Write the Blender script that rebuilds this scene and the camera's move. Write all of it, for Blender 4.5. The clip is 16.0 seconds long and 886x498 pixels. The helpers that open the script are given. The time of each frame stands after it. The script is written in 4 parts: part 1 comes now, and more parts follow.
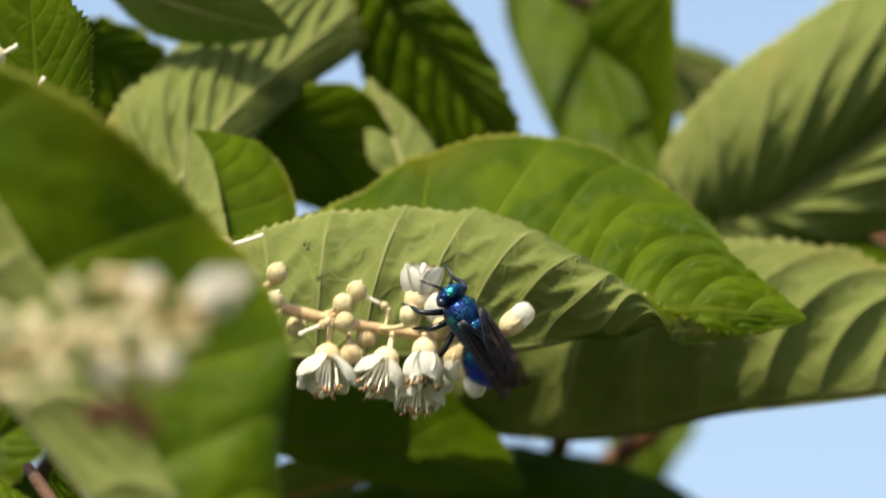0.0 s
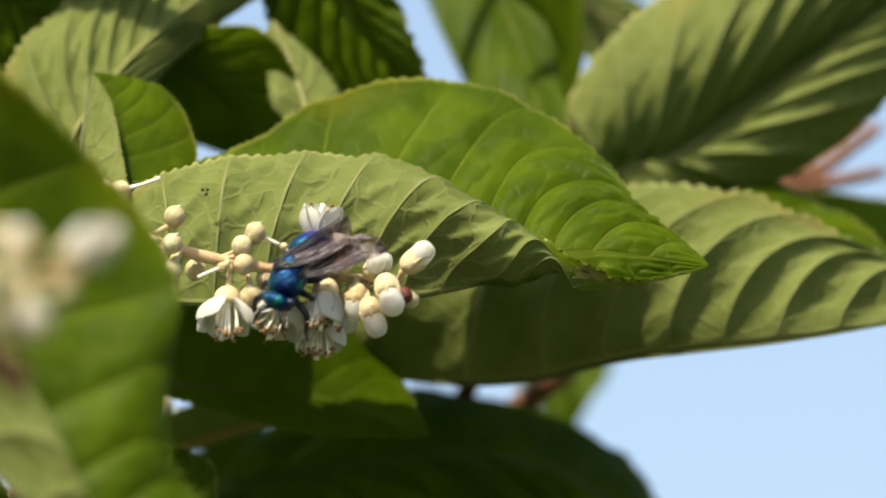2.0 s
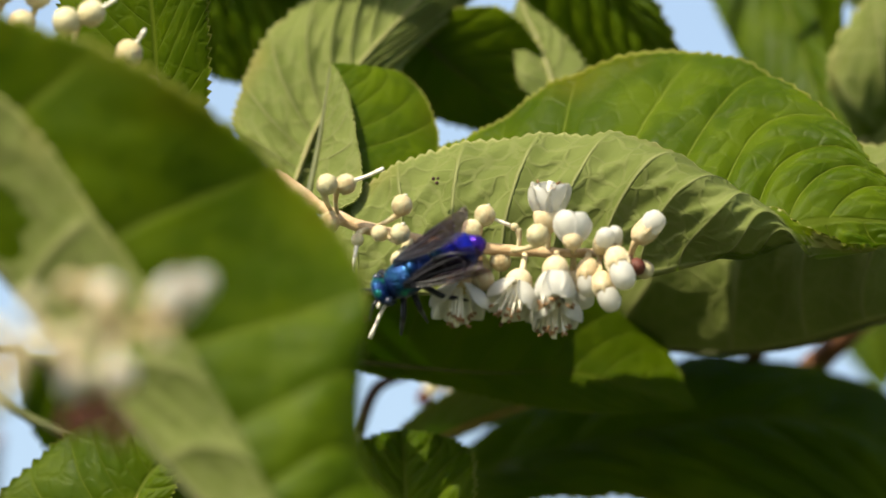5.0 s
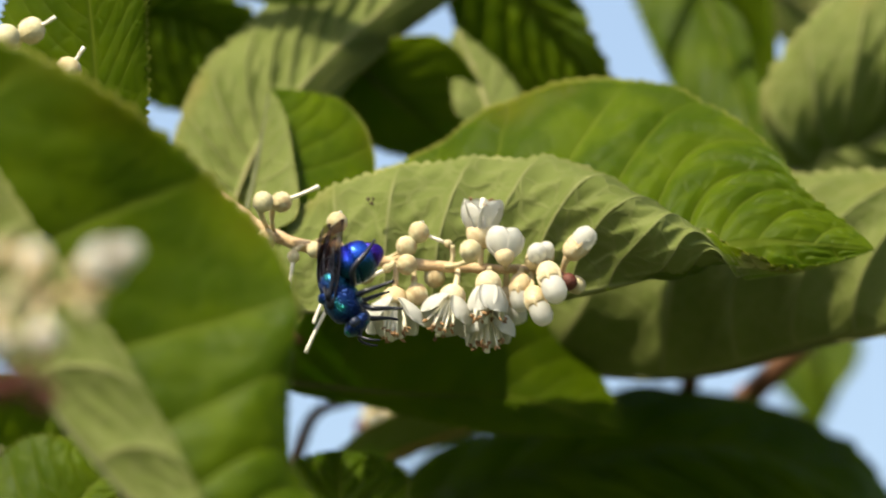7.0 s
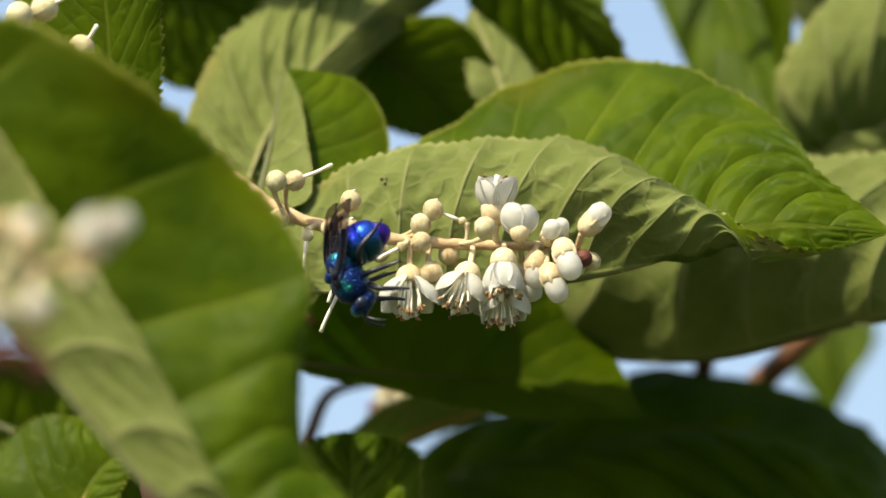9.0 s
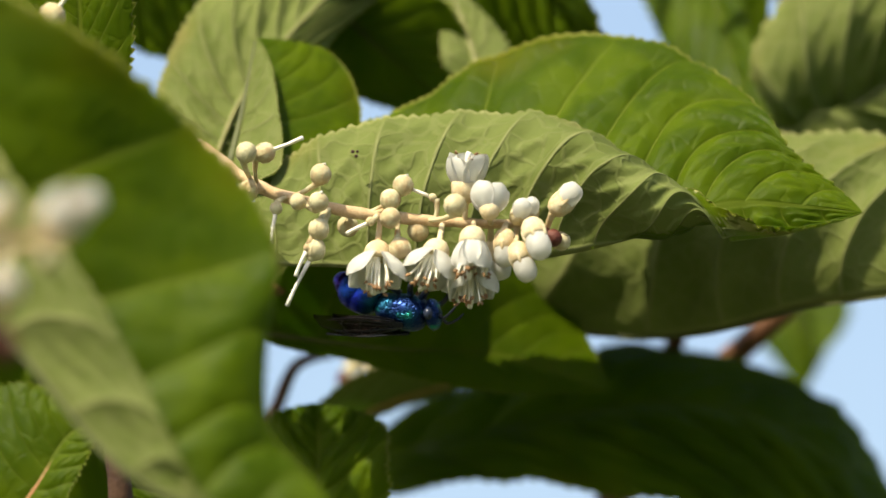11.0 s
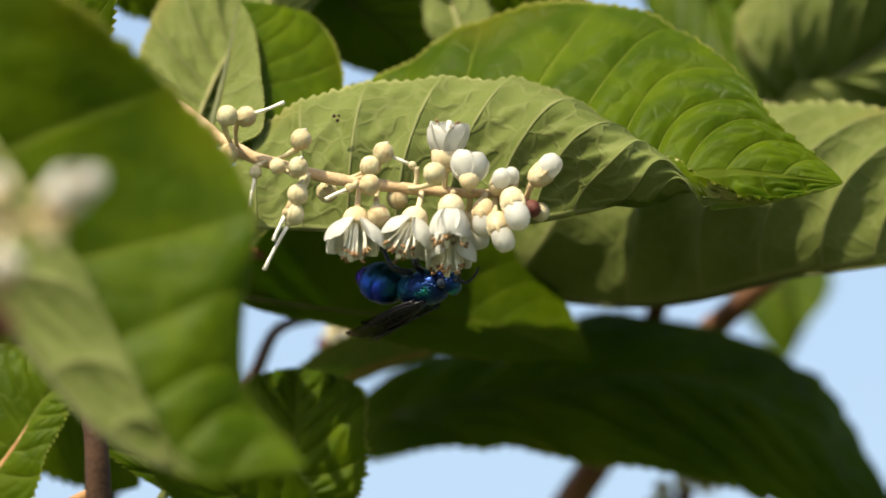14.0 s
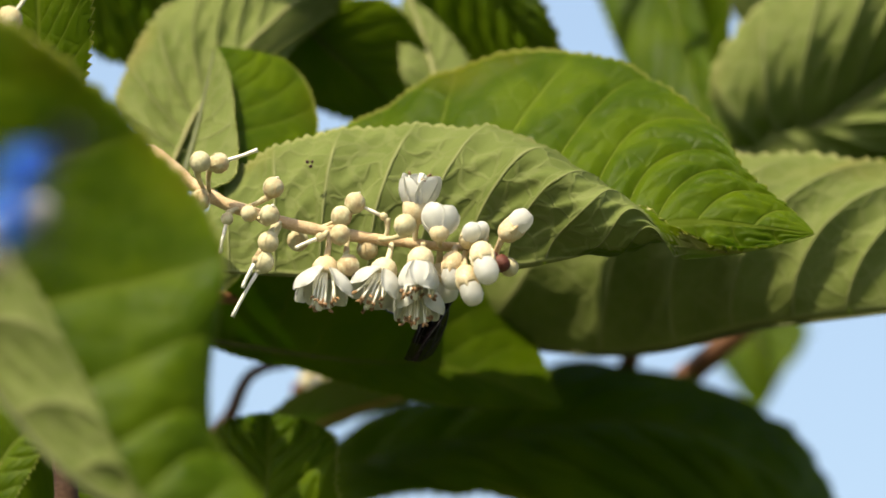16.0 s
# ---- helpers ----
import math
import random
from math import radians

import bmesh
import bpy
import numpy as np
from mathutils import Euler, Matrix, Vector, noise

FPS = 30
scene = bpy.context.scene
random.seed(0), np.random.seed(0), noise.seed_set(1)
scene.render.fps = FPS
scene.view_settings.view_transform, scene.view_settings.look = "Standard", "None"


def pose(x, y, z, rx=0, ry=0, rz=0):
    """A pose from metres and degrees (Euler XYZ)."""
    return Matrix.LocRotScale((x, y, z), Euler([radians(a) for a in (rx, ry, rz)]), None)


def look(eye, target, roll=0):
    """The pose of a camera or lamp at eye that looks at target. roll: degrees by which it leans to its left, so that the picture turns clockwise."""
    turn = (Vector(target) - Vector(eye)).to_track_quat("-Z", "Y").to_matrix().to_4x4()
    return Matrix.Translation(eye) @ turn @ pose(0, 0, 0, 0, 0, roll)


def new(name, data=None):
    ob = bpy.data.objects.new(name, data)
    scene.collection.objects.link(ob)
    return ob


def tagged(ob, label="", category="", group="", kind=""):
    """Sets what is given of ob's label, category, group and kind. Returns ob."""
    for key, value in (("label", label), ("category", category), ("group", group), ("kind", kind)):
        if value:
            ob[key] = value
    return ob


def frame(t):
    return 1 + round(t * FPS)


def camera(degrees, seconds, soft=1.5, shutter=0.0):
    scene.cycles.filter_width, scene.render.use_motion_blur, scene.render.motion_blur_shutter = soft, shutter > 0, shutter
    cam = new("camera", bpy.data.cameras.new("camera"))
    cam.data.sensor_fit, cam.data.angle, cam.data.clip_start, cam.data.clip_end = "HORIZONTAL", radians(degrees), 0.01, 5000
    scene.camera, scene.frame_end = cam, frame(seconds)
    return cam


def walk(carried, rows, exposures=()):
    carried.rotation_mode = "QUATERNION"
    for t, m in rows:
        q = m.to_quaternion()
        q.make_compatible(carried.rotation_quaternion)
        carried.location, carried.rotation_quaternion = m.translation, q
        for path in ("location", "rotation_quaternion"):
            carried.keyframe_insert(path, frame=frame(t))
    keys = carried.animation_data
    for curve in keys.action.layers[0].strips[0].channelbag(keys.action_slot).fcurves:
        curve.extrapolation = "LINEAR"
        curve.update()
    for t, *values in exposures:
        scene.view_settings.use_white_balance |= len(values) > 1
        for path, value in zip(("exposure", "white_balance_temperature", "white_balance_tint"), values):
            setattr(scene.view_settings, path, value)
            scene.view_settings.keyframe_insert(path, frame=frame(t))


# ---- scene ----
# ---------------------------------------------------------------- camera
cam = camera(6.0, 16.0, soft=1.6, shutter=0.3)
cam.data.dof.use_dof = True
cam.data.dof.focus_distance = 1.194
cam.data.dof.aperture_fstop = 12.0
PATH = [
    (0.0, pose(-0.07839, -1.1743, 1.48911, 103.2433, -0.2812, -4.3644)),
    (0.5, pose(-0.08703, -1.17808, 1.48588, 102.4221, 0.7593, -4.3362)),
    (1.0, pose(-0.07152, -1.17419, 1.50236, 102.1646, -1.3312, -4.3154)),
    (1.5, pose(-0.06421, -1.16857, 1.4998, 102.1973, -0.9736, -3.734)),
    (2.0, pose(-0.06116, -1.16934, 1.49713, 102.5731, -0.4157, -4.2695)),
    (2.5, pose(-0.03537, -1.16905, 1.49634, 102.7288, 0.1932, -2.8501)),
    (3.0, pose(0.00485, -1.17014, 1.50033, 102.5753, 1.4802, -0.2224)),
    (3.5, pose(0.02369, -1.16083, 1.50125, 102.3881, 2.1216, 0.9065)),
    (4.0, pose(0.03303, -1.1635, 1.50759, 102.0024, 2.0885, 2.0291)),
    (6.5, pose(0.03131, -1.17949, 1.52308, 101.3289, 0.9861, 2.1402)),
    (7.0, pose(0.04152, -1.18221, 1.49079, 102.7671, 1.0591, 2.2386)),
    (7.5, pose(0.0501, -1.17706, 1.48331, 102.963, 0.9604, 2.5403)),
    (8.0, pose(0.04248, -1.17715, 1.48587, 102.8356, 0.5512, 2.2715)),
    (8.5, pose(0.04463, -1.17607, 1.48683, 102.8456, 0.6582, 2.4564)),
    (9.0, pose(0.04252, -1.17718, 1.48984, 102.7345, 0.732, 2.3181)),
    (11.5, pose(0.04495, -1.17174, 1.4983, 102.1166, -0.369, 1.9136)),
    (12.0, pose(0.0431, -1.17492, 1.49863, 102.0205, -0.6233, 1.8523)),
    (12.5, pose(0.04636, -1.17532, 1.49639, 102.1555, -0.7332, 2.0643)),
    (13.0, pose(0.04372, -1.17503, 1.498, 102.1871, -0.8034, 1.8216)),
    (13.5, pose(0.05232, -1.17448, 1.4964, 102.0425, -0.769, 2.0608)),
    (14.0, pose(0.04836, -1.17096, 1.49539, 102.1274, -0.7677, 1.9357)),
    (14.5, pose(0.05601, -1.17158, 1.49491, 102.2312, -0.7617, 1.965)),
    (15.0, pose(0.0606, -1.1676, 1.4954, 102.3487, -1.136, 2.2099)),
    (15.5, pose(0.05867, -1.16869, 1.49366, 102.4509, -1.1309, 2.16)),
    (16.0, pose(0.05515, -1.17379, 1.49486, 102.4443, -1.3742, 1.935))]
walk(cam, PATH)

# ---------------------------------------------------------------- light
SUN_UP, SUN_FROM = radians(53), radians(218)   # height, and compass turn from +y

world = bpy.data.worlds.new("sky")
scene.world = world
world.use_nodes = True
wn, wl = world.node_tree.nodes, world.node_tree.links
sky = wn.new("ShaderNodeTexSky")
sky.sky_type = "NISHITA"
sky.sun_disc = False
sky.sun_elevation, sky.sun_rotation = SUN_UP, SUN_FROM
sky.air_density, sky.dust_density, sky.ozone_density = 1.0, 3.0, 1.0
wl.new(sky.outputs[0], wn["Background"].inputs[0])
wn["Background"].inputs[1].default_value = 0.134
scene.view_settings.exposure = 0.8
scene.view_settings.use_white_balance = True
scene.view_settings.white_balance_temperature = 6900

sun = new("sun", bpy.data.lights.new("sun", "SUN"))
sun.data.energy, sun.data.angle, sun.data.color = 4.5, radians(0.53), (1.0, 0.93, 0.75)
to_sun = Vector((math.sin(SUN_FROM) * math.cos(SUN_UP), math.cos(SUN_FROM) * math.cos(SUN_UP), math.sin(SUN_UP)))
sun.matrix_world = look(to_sun * 10, (0, 0, 0))

# ---------------------------------------------------------------- space of the shrub: mm across, up and towards the viewer
TILT = radians(12)
SPACE = Matrix(((1, 0, 0, 0), (0, -math.sin(TILT), -math.cos(TILT), 0), (0, math.cos(TILT), -math.sin(TILT), 1.75), (0, 0, 0, 1)))


def place(p):
    return SPACE @ (Vector(p) / 1000)


# ---------------------------------------------------------------- materials
def nodes(name):
    m = bpy.data.materials.new(name)
    m.use_nodes = True
    return m, m.node_tree.nodes, m.node_tree.links, m.node_tree.nodes["Principled BSDF"]


def math_node(n, l, op, a, b=None, c=None):
    q = n.new("ShaderNodeMath")
    q.operation = op
    for i, v in enumerate((a, b, c)):
        if v is None:
            continue
        if isinstance(v, (int, float)):
            q.inputs[i].default_value = v
        else:
            l.new(v, q.inputs[i])
    return q.outputs[0]


def ramp(n, l, value, lo, hi, out_lo=0.0, out_hi=1.0):
    q = n.new("ShaderNodeMapRange")
    q.interpolation_type = "SMOOTHSTEP"
    l.new(value, q.inputs[0])
    for i, v in enumerate((lo, hi, out_lo, out_hi)):
        q.inputs[i + 1].default_value = v
    return q.outputs[0]


def mix(n, l, fac, a, b):
    q = n.new("ShaderNodeMix")
    q.data_type = "RGBA"
    for sock, v in ((q.inputs[0], fac), (q.inputs[6], a), (q.inputs[7], b)):
        if isinstance(v, (int, float)):
            sock.default_value = v
        elif isinstance(v, tuple):
            sock.default_value = (*v, 1)
        else:
            l.new(v, sock)
    return q.outputs[2]


def noise_node(n, l, vec, scale, detail=3, rough=0.55):
    q = n.new("ShaderNodeTexNoise")
    q.inputs["Scale"].default_value, q.inputs["Detail"].default_value, q.inputs["Roughness"].default_value = scale, detail, rough
    if vec is not None:
        l.new(vec, q.inputs["Vector"])
    return q.outputs[0]


def bump(n, l, height, strength, dist, bsdf):
    q = n.new("ShaderNodeBump")
    q.inputs["Strength"].default_value, q.inputs["Distance"].default_value = strength, dist
    l.new(height, q.inputs["Height"])
    l.new(q.outputs[0], bsdf.inputs["Normal"])


def leaf_material(name, green, deep, vein, rim, through_tint, rough, gloss, thin, under, vein_show=0.6):
    """A leaf's blade: blotched green, a net of veins, paler teeth, light shining through."""
    m, n, l, b = nodes(name)
    uv = n.new("ShaderNodeUVMap")
    uv.uv_map = "blade"
    sep = n.new("ShaderNodeSeparateXYZ")
    l.new(uv.outputs[0], sep.inputs[0])
    s, u = sep.outputs[0], sep.outputs[1]
    au = math_node(n, l, "ABSOLUTE", u)
    geo = n.new("ShaderNodeNewGeometry")
    pos = geo.outputs["Position"]
    wob = noise_node(n, l, pos, 260, 2)
    q = math_node(n, l, "ADD", s, math_node(n, l, "MULTIPLY_ADD", wob, 0.05, -0.025))
    d = math_node(n, l, "PINGPONG", q, 0.5)
    lateral = math_node(n, l, "MULTIPLY", ramp(n, l, d, 0.012, 0.052, 1, 0), ramp(n, l, au, 0.75, 1.0, 1, 0.2))
    midrib = ramp(n, l, au, 0.015, 0.05, 1, 0)
    vor = n.new("ShaderNodeTexVoronoi")
    vor.feature = "DISTANCE_TO_EDGE"
    vor.inputs["Scale"].default_value = 290
    warp = n.new("ShaderNodeVectorMath")
    warp.operation = "MULTIPLY_ADD"
    fuzz = n.new("ShaderNodeTexNoise")
    fuzz.inputs["Scale"].default_value = 190
    l.new(pos, fuzz.inputs["Vector"])
    l.new(fuzz.outputs["Color"], warp.inputs[0])
    warp.inputs[1].default_value = (0.004, 0.004, 0.004)
    l.new(pos, warp.inputs[2])
    l.new(warp.outputs[0], vor.inputs["Vector"])
    net = ramp(n, l, vor.outputs["Distance"], 0.02, 0.12, 1, 0)
    cell = n.new("ShaderNodeTexVoronoi")
    cell.inputs["Scale"].default_value = 290
    l.new(warp.outputs[0], cell.inputs["Vector"])
    tone = n.new("ShaderNodeSeparateColor")
    l.new(cell.outputs["Color"], tone.inputs[0])
    veins = math_node(n, l, "MAXIMUM", math_node(n, l, "MAXIMUM", lateral, midrib), math_node(n, l, "MULTIPLY", net, 0.3 if under else 0.2))
    blotch = noise_node(n, l, pos, 85, 4)
    grain = noise_node(n, l, pos, 900, 3)
    col = mix(n, l, ramp(n, l, blotch, 0.38, 0.62), deep, green)
    col = mix(n, l, ramp(n, l, tone.outputs[0], 0.2, 1.0, 0.0, 0.3 if under else 0.5), col, deep)
    col = mix(n, l, math_node(n, l, "MULTIPLY", grain, 0.25), col, tuple(c * 1.6 for c in green))
    col = mix(n, l, math_node(n, l, "MULTIPLY", veins, vein_show), col, vein)
    col = mix(n, l, ramp(n, l, au, 0.98, 1.0, 0, 0.6), col, rim)
    warm = math_node(n, l, "MULTIPLY", ramp(n, l, au, 0.72, 1.0), ramp(n, l, noise_node(n, l, pos, 38, 3), 0.5, 0.72, 0, 0.45))
    col = mix(n, l, warm, col, (green[0] * 1.9, green[1] * 1.05, green[2]))
    l.new(col, b.inputs["Base Color"])
    b.inputs["Roughness"].default_value = rough
    b.inputs["Specular IOR Level"].default_value = gloss
    l.new(ramp(n, l, blotch, 0.2, 0.8, rough - 0.08, rough + 0.1), b.inputs["Roughness"])
    fine = math_node(n, l, "MAXIMUM", math_node(n, l, "MULTIPLY", math_node(n, l, "MAXIMUM", lateral, midrib), 0.6), math_node(n, l, "MULTIPLY", net, 0.22))
    h = math_node(n, l, "MULTIPLY_ADD", fine, 1.0 if under else -1.0, math_node(n, l, "MULTIPLY", grain, 0.35))
    bump(n, l, h, 0.75 if under else 0.6, 0.0006 if under else 0.00045, b)
    tr = n.new("ShaderNodeBsdfTranslucent")
    tcol = mix(n, l, math_node(n, l, "MULTIPLY", veins, 0.4), through_tint, tuple(c * 0.45 for c in through_tint))
    l.new(tcol, tr.inputs[0])
    ms = n.new("ShaderNodeMixShader")
    ms.inputs[0].default_value = thin
    l.new(b.outputs[0], ms.inputs[1])
    l.new(tr.outputs[0], ms.inputs[2])
    l.new(ms.outputs[0], n["Material Output"].inputs[0])
    return m


LEAF_TOP = leaf_material("leaf_upper_side", (0.058, 0.089, 0.0010), (0.025, 0.047, 0.0008), (0.102, 0.136, 0.012),
                         (0.30, 0.29, 0.07), (0.26, 0.48, 0.012), 0.46, 0.06, 0.30, False, 0.6)
LEAF_UNDER = leaf_material("leaf_under_side", (0.124, 0.150, 0.041), (0.090, 0.114, 0.026), (0.225, 0.235, 0.095),
                           (0.42, 0.40, 0.17), (0.28, 0.48, 0.02), 0.65, 0.07, 0.22, True, 0.7)


def plain(name, a, b, scale, rough, relief=0.3, dist=0.0002, metal=0.0, spec=0.4, thin=0.0, tint=(1, 1, 1), spots=None):
    """A surface that varies between two colours at two scales, with fine relief."""
    m, n, l, bs = nodes(name)
    tex = n.new("ShaderNodeTexCoord")
    vec = tex.outputs["Object"]
    big, fine = noise_node(n, l, vec, scale, 3), noise_node(n, l, vec, scale * 7, 4)
    f = ramp(n, l, math_node(n, l, "MULTIPLY_ADD", fine, 0.4, math_node(n, l, "MULTIPLY", big, 0.6)), 0.35, 0.65)
    col = mix(n, l, f, a, b)
    if spots:                                 # each piece more or less blotched
        info = n.new("ShaderNodeObjectInfo")
        much = math_node(n, l, "MULTIPLY", info.outputs["Random"], ramp(n, l, noise_node(n, l, vec, scale * 1.7, 3), 0.36, 0.60, 0.0, 0.68))
        col = mix(n, l, much, col, spots)
    l.new(col, bs.inputs["Base Color"])
    bs.inputs["Roughness"].default_value, bs.inputs["Metallic"].default_value = rough, metal
    bs.inputs["Specular IOR Level"].default_value = spec
    bump(n, l, fine, relief, dist, bs)
    if thin:
        tr = n.new("ShaderNodeBsdfTranslucent")
        tr.inputs[0].default_value = (*tint, 1)
        ms = n.new("ShaderNodeMixShader")
        ms.inputs[0].default_value = thin
        l.new(bs.outputs[0], ms.inputs[1])
        l.new(tr.outputs[0], ms.inputs[2])
        l.new(ms.outputs[0], n["Material Output"].inputs[0])
    return m


BARK = plain("brown_bark", (0.042, 0.018, 0.008), (0.080, 0.038, 0.017), 220, 0.75, 0.6, 0.0004)
RED_TWIG = plain("reddish_twig", (0.11, 0.042, 0.017), (0.19, 0.082, 0.034), 260, 0.6, 0.5, 0.0003)
RACHIS = plain("downy_cream_stalk", (0.42, 0.28, 0.14), (0.55, 0.41, 0.24), 500, 0.8, 0.6, 0.0002)
RIB = plain("pale_midrib", (0.14, 0.15, 0.035), (0.22, 0.21, 0.07), 400, 0.55)
GREEN_RIB = plain("green_midrib", (0.05, 0.06, 0.012), (0.08, 0.09, 0.02), 400, 0.6)
RED_RIB = plain("reddish_midrib", (0.32, 0.15, 0.05), (0.40, 0.24, 0.09), 400, 0.55)
PETAL = plain("white_petal", (0.59, 0.585, 0.54), (0.66, 0.66, 0.62), 350, 0.55, 0.2, 0.0001, thin=0.5, tint=(0.88, 0.88, 0.80))
CALYX = plain("cream_calyx", (0.52, 0.43, 0.25), (0.64, 0.56, 0.36), 420, 0.8, 0.4, 0.0002, spots=(0.50, 0.33, 0.15))
CAPSULE = plain("cream_green_capsule", (0.44, 0.40, 0.22), (0.56, 0.52, 0.32), 420, 0.8, 0.4, 0.0002, spots=(0.34, 0.19, 0.08))
ANTHER = plain("brown_anther", (0.10, 0.05, 0.02), (0.34, 0.19, 0.08), 900, 0.7)
FILAMENT = plain("white_filament", (0.70, 0.66, 0.52), (0.80, 0.77, 0.66), 600, 0.5)
RUST = plain("rust_red_bud", (0.075, 0.014, 0.006), (0.13, 0.032, 0.016), 500, 0.6, 0.6, 0.0003)
SOIL = plain("dry_grass_soil", (0.06, 0.068, 0.03), (0.045, 0.06, 0.02), 2.0, 0.9, 0.6, 0.02)
CHITIN = plain("black_leg", (0.004, 0.005, 0.010), (0.010, 0.013, 0.022), 600, 0.35, 0.2, 0.0001)
EYE = plain("dark_eye", (0.01, 0.015, 0.03), (0.02, 0.03, 0.06), 500, 0.2, 0.1, 0.0001)


def shell_material(name, a, b, c, pits, rough, relief, graded=False):
    """Pitted metallic shell that shimmers between blue and green; graded: green-blue at the base and below, violet at the end."""
    m, n, l, bs = nodes(name)
    tex = n.new("ShaderNodeTexCoord")
    vec = tex.outputs["Object"]
    col = mix(n, l, ramp(n, l, noise_node(n, l, vec, 160, 2), 0.4, 0.62), a, b)
    col = mix(n, l, ramp(n, l, noise_node(n, l, vec, 420, 2), 0.58, 0.72, 0, 0.7), col, c)
    if graded:
        sep = n.new("ShaderNodeSeparateXYZ")
        l.new(vec, sep.inputs[0])
        col = mix(n, l, ramp(n, l, sep.outputs[0], -0.0028, -0.0006), col, (0.004, 0.075, 0.13))
        col = mix(n, l, ramp(n, l, sep.outputs[2], 0.0008, -0.0014), col, (0.003, 0.05, 0.085))
        col = mix(n, l, ramp(n, l, sep.outputs[0], -0.0056, -0.0068), col, (0.045, 0.012, 0.22))
    l.new(col, bs.inputs["Base Color"])
    bs.inputs["Metallic"].default_value, bs.inputs["Roughness"].default_value = 0.8, rough
    v = n.new("ShaderNodeTexVoronoi")
    v.inputs["Scale"].default_value = pits
    l.new(vec, v.inputs["Vector"])
    bump(n, l, ramp(n, l, v.outputs["Distance"], 0.0, 0.6), relief, 0.00025, bs)
    return m


SHELL = shell_material("blue_green_shell", (0.004, 0.022, 0.11), (0.004, 0.075, 0.14), (0.012, 0.26, 0.18), 2600, 0.3, 0.6)
SHELL_BLUE = shell_material("deep_blue_shell", (0.012, 0.022, 0.42), (0.010, 0.07, 0.42), (0.06, 0.014, 0.42), 3600, 0.26, 0.3, True)
SHELL_BRIGHT = shell_material("bright_blue_shell", (0.006, 0.07, 0.36), (0.006, 0.12, 0.45), (0.006, 0.22, 0.40), 3000, 0.3, 0.5)


def wing_material():
    m, n, l, bs = nodes("smoky_wing")
    tex = n.new("ShaderNodeTexCoord")
    stretch = n.new("ShaderNodeMapping")
    stretch.inputs["Scale"].default_value = (0.11, 2.0, 1.0)
    l.new(tex.outputs["Object"], stretch.inputs["Vector"])
    f = noise_node(n, l, stretch.outputs[0], 900, 3)
    l.new(mix(n, l, ramp(n, l, f, 0.45, 0.75), (0.006, 0.004, 0.005), (0.030, 0.022, 0.028)), bs.inputs["Base Color"])
    bs.inputs["Roughness"].default_value, bs.inputs["Specular IOR Level"].default_value = 0.26, 0.30
    bs.inputs["Specular Tint"].default_value = (0.90, 0.82, 1.0, 1)
    bump(n, l, f, 0.6, 0.0004, bs)
    tr = n.new("ShaderNodeBsdfTransparent")
    tr.inputs[0].default_value = (0.82, 0.74, 0.72, 1)
    ms = n.new("ShaderNodeMixShader")
    ms.inputs[0].default_value = 0.32
    l.new(tr.outputs[0], ms.inputs[1])
    l.new(bs.outputs[0], ms.inputs[2])
    l.new(ms.outputs[0], n["Material Output"].inputs[0])
    return m


WING = wing_material()


# ---------------------------------------------------------------- mesh tools (all in mm)
class Shape:
    """Vertices, faces and the material slot of each face."""

    def __init__(self):
        self.v, self.f, self.k = [], [], []

    def add(self, v, f, k=0):
        o = len(self.v)
        self.v += [tuple(p) for p in v]
        self.f += [tuple(i + o for i in q) for q in f]
        self.k += [k] * len(f)
        return self


def spline(points, n):
    """n points along a smooth curve through the points, evenly by parameter."""
    p = [Vector(q) for q in points]
    p = [p[0] * 2 - p[1]] + p + [p[-1] * 2 - p[-2]]
    out = []
    for i in range(n):
        x = i / (n - 1) * (len(p) - 3)
        j = min(int(x), len(p) - 4)
        t = x - j
        a, b, c, d = p[j:j + 4]
        out.append(0.5 * (2 * b + (c - a) * t + (2 * a - 5 * b + 4 * c - d) * t * t + (3 * b - a - 3 * c + d) * t ** 3))
    return out


def tube(points, radii, n=16, sides=8, shape=None, k=0, wobble=0.0):
    """A round, closed rod along a smooth curve, thick as the radii tell."""
    shape = shape or Shape()
    c = spline(points, n)
    rr = [float(np.interp(i / (n - 1), np.linspace(0, 1, len(radii)), radii)) for i in range(n)]
    v, f = [], []
    ref = Vector((0.31, 0.2, 0.93))
    for i in range(n):
        t = (c[min(i + 1, n - 1)] - c[max(i - 1, 0)]).normalized()
        a = t.cross(ref)
        if a.length < 0.1:
            a = t.cross(Vector((1, 0, 0)))
        a.normalize()
        b = t.cross(a)
        for j in range(sides):
            w = 2 * math.pi * j / sides
            r = rr[i] * (1 + wobble * noise.noise(c[i] * 0.5 + a * math.cos(w) * 2))
            v.append(c[i] + a * (r * math.cos(w)) + b * (r * math.sin(w)))
    for i in range(n - 1):
        for j in range(sides):
            j2 = (j + 1) % sides
            f.append((i * sides + j, (i + 1) * sides + j, (i + 1) * sides + j2, i * sides + j2))
    f.append(tuple(range(sides)))
    f.append(tuple(reversed([(n - 1) * sides + j for j in range(sides)])))
    return shape.add(v, f, k)


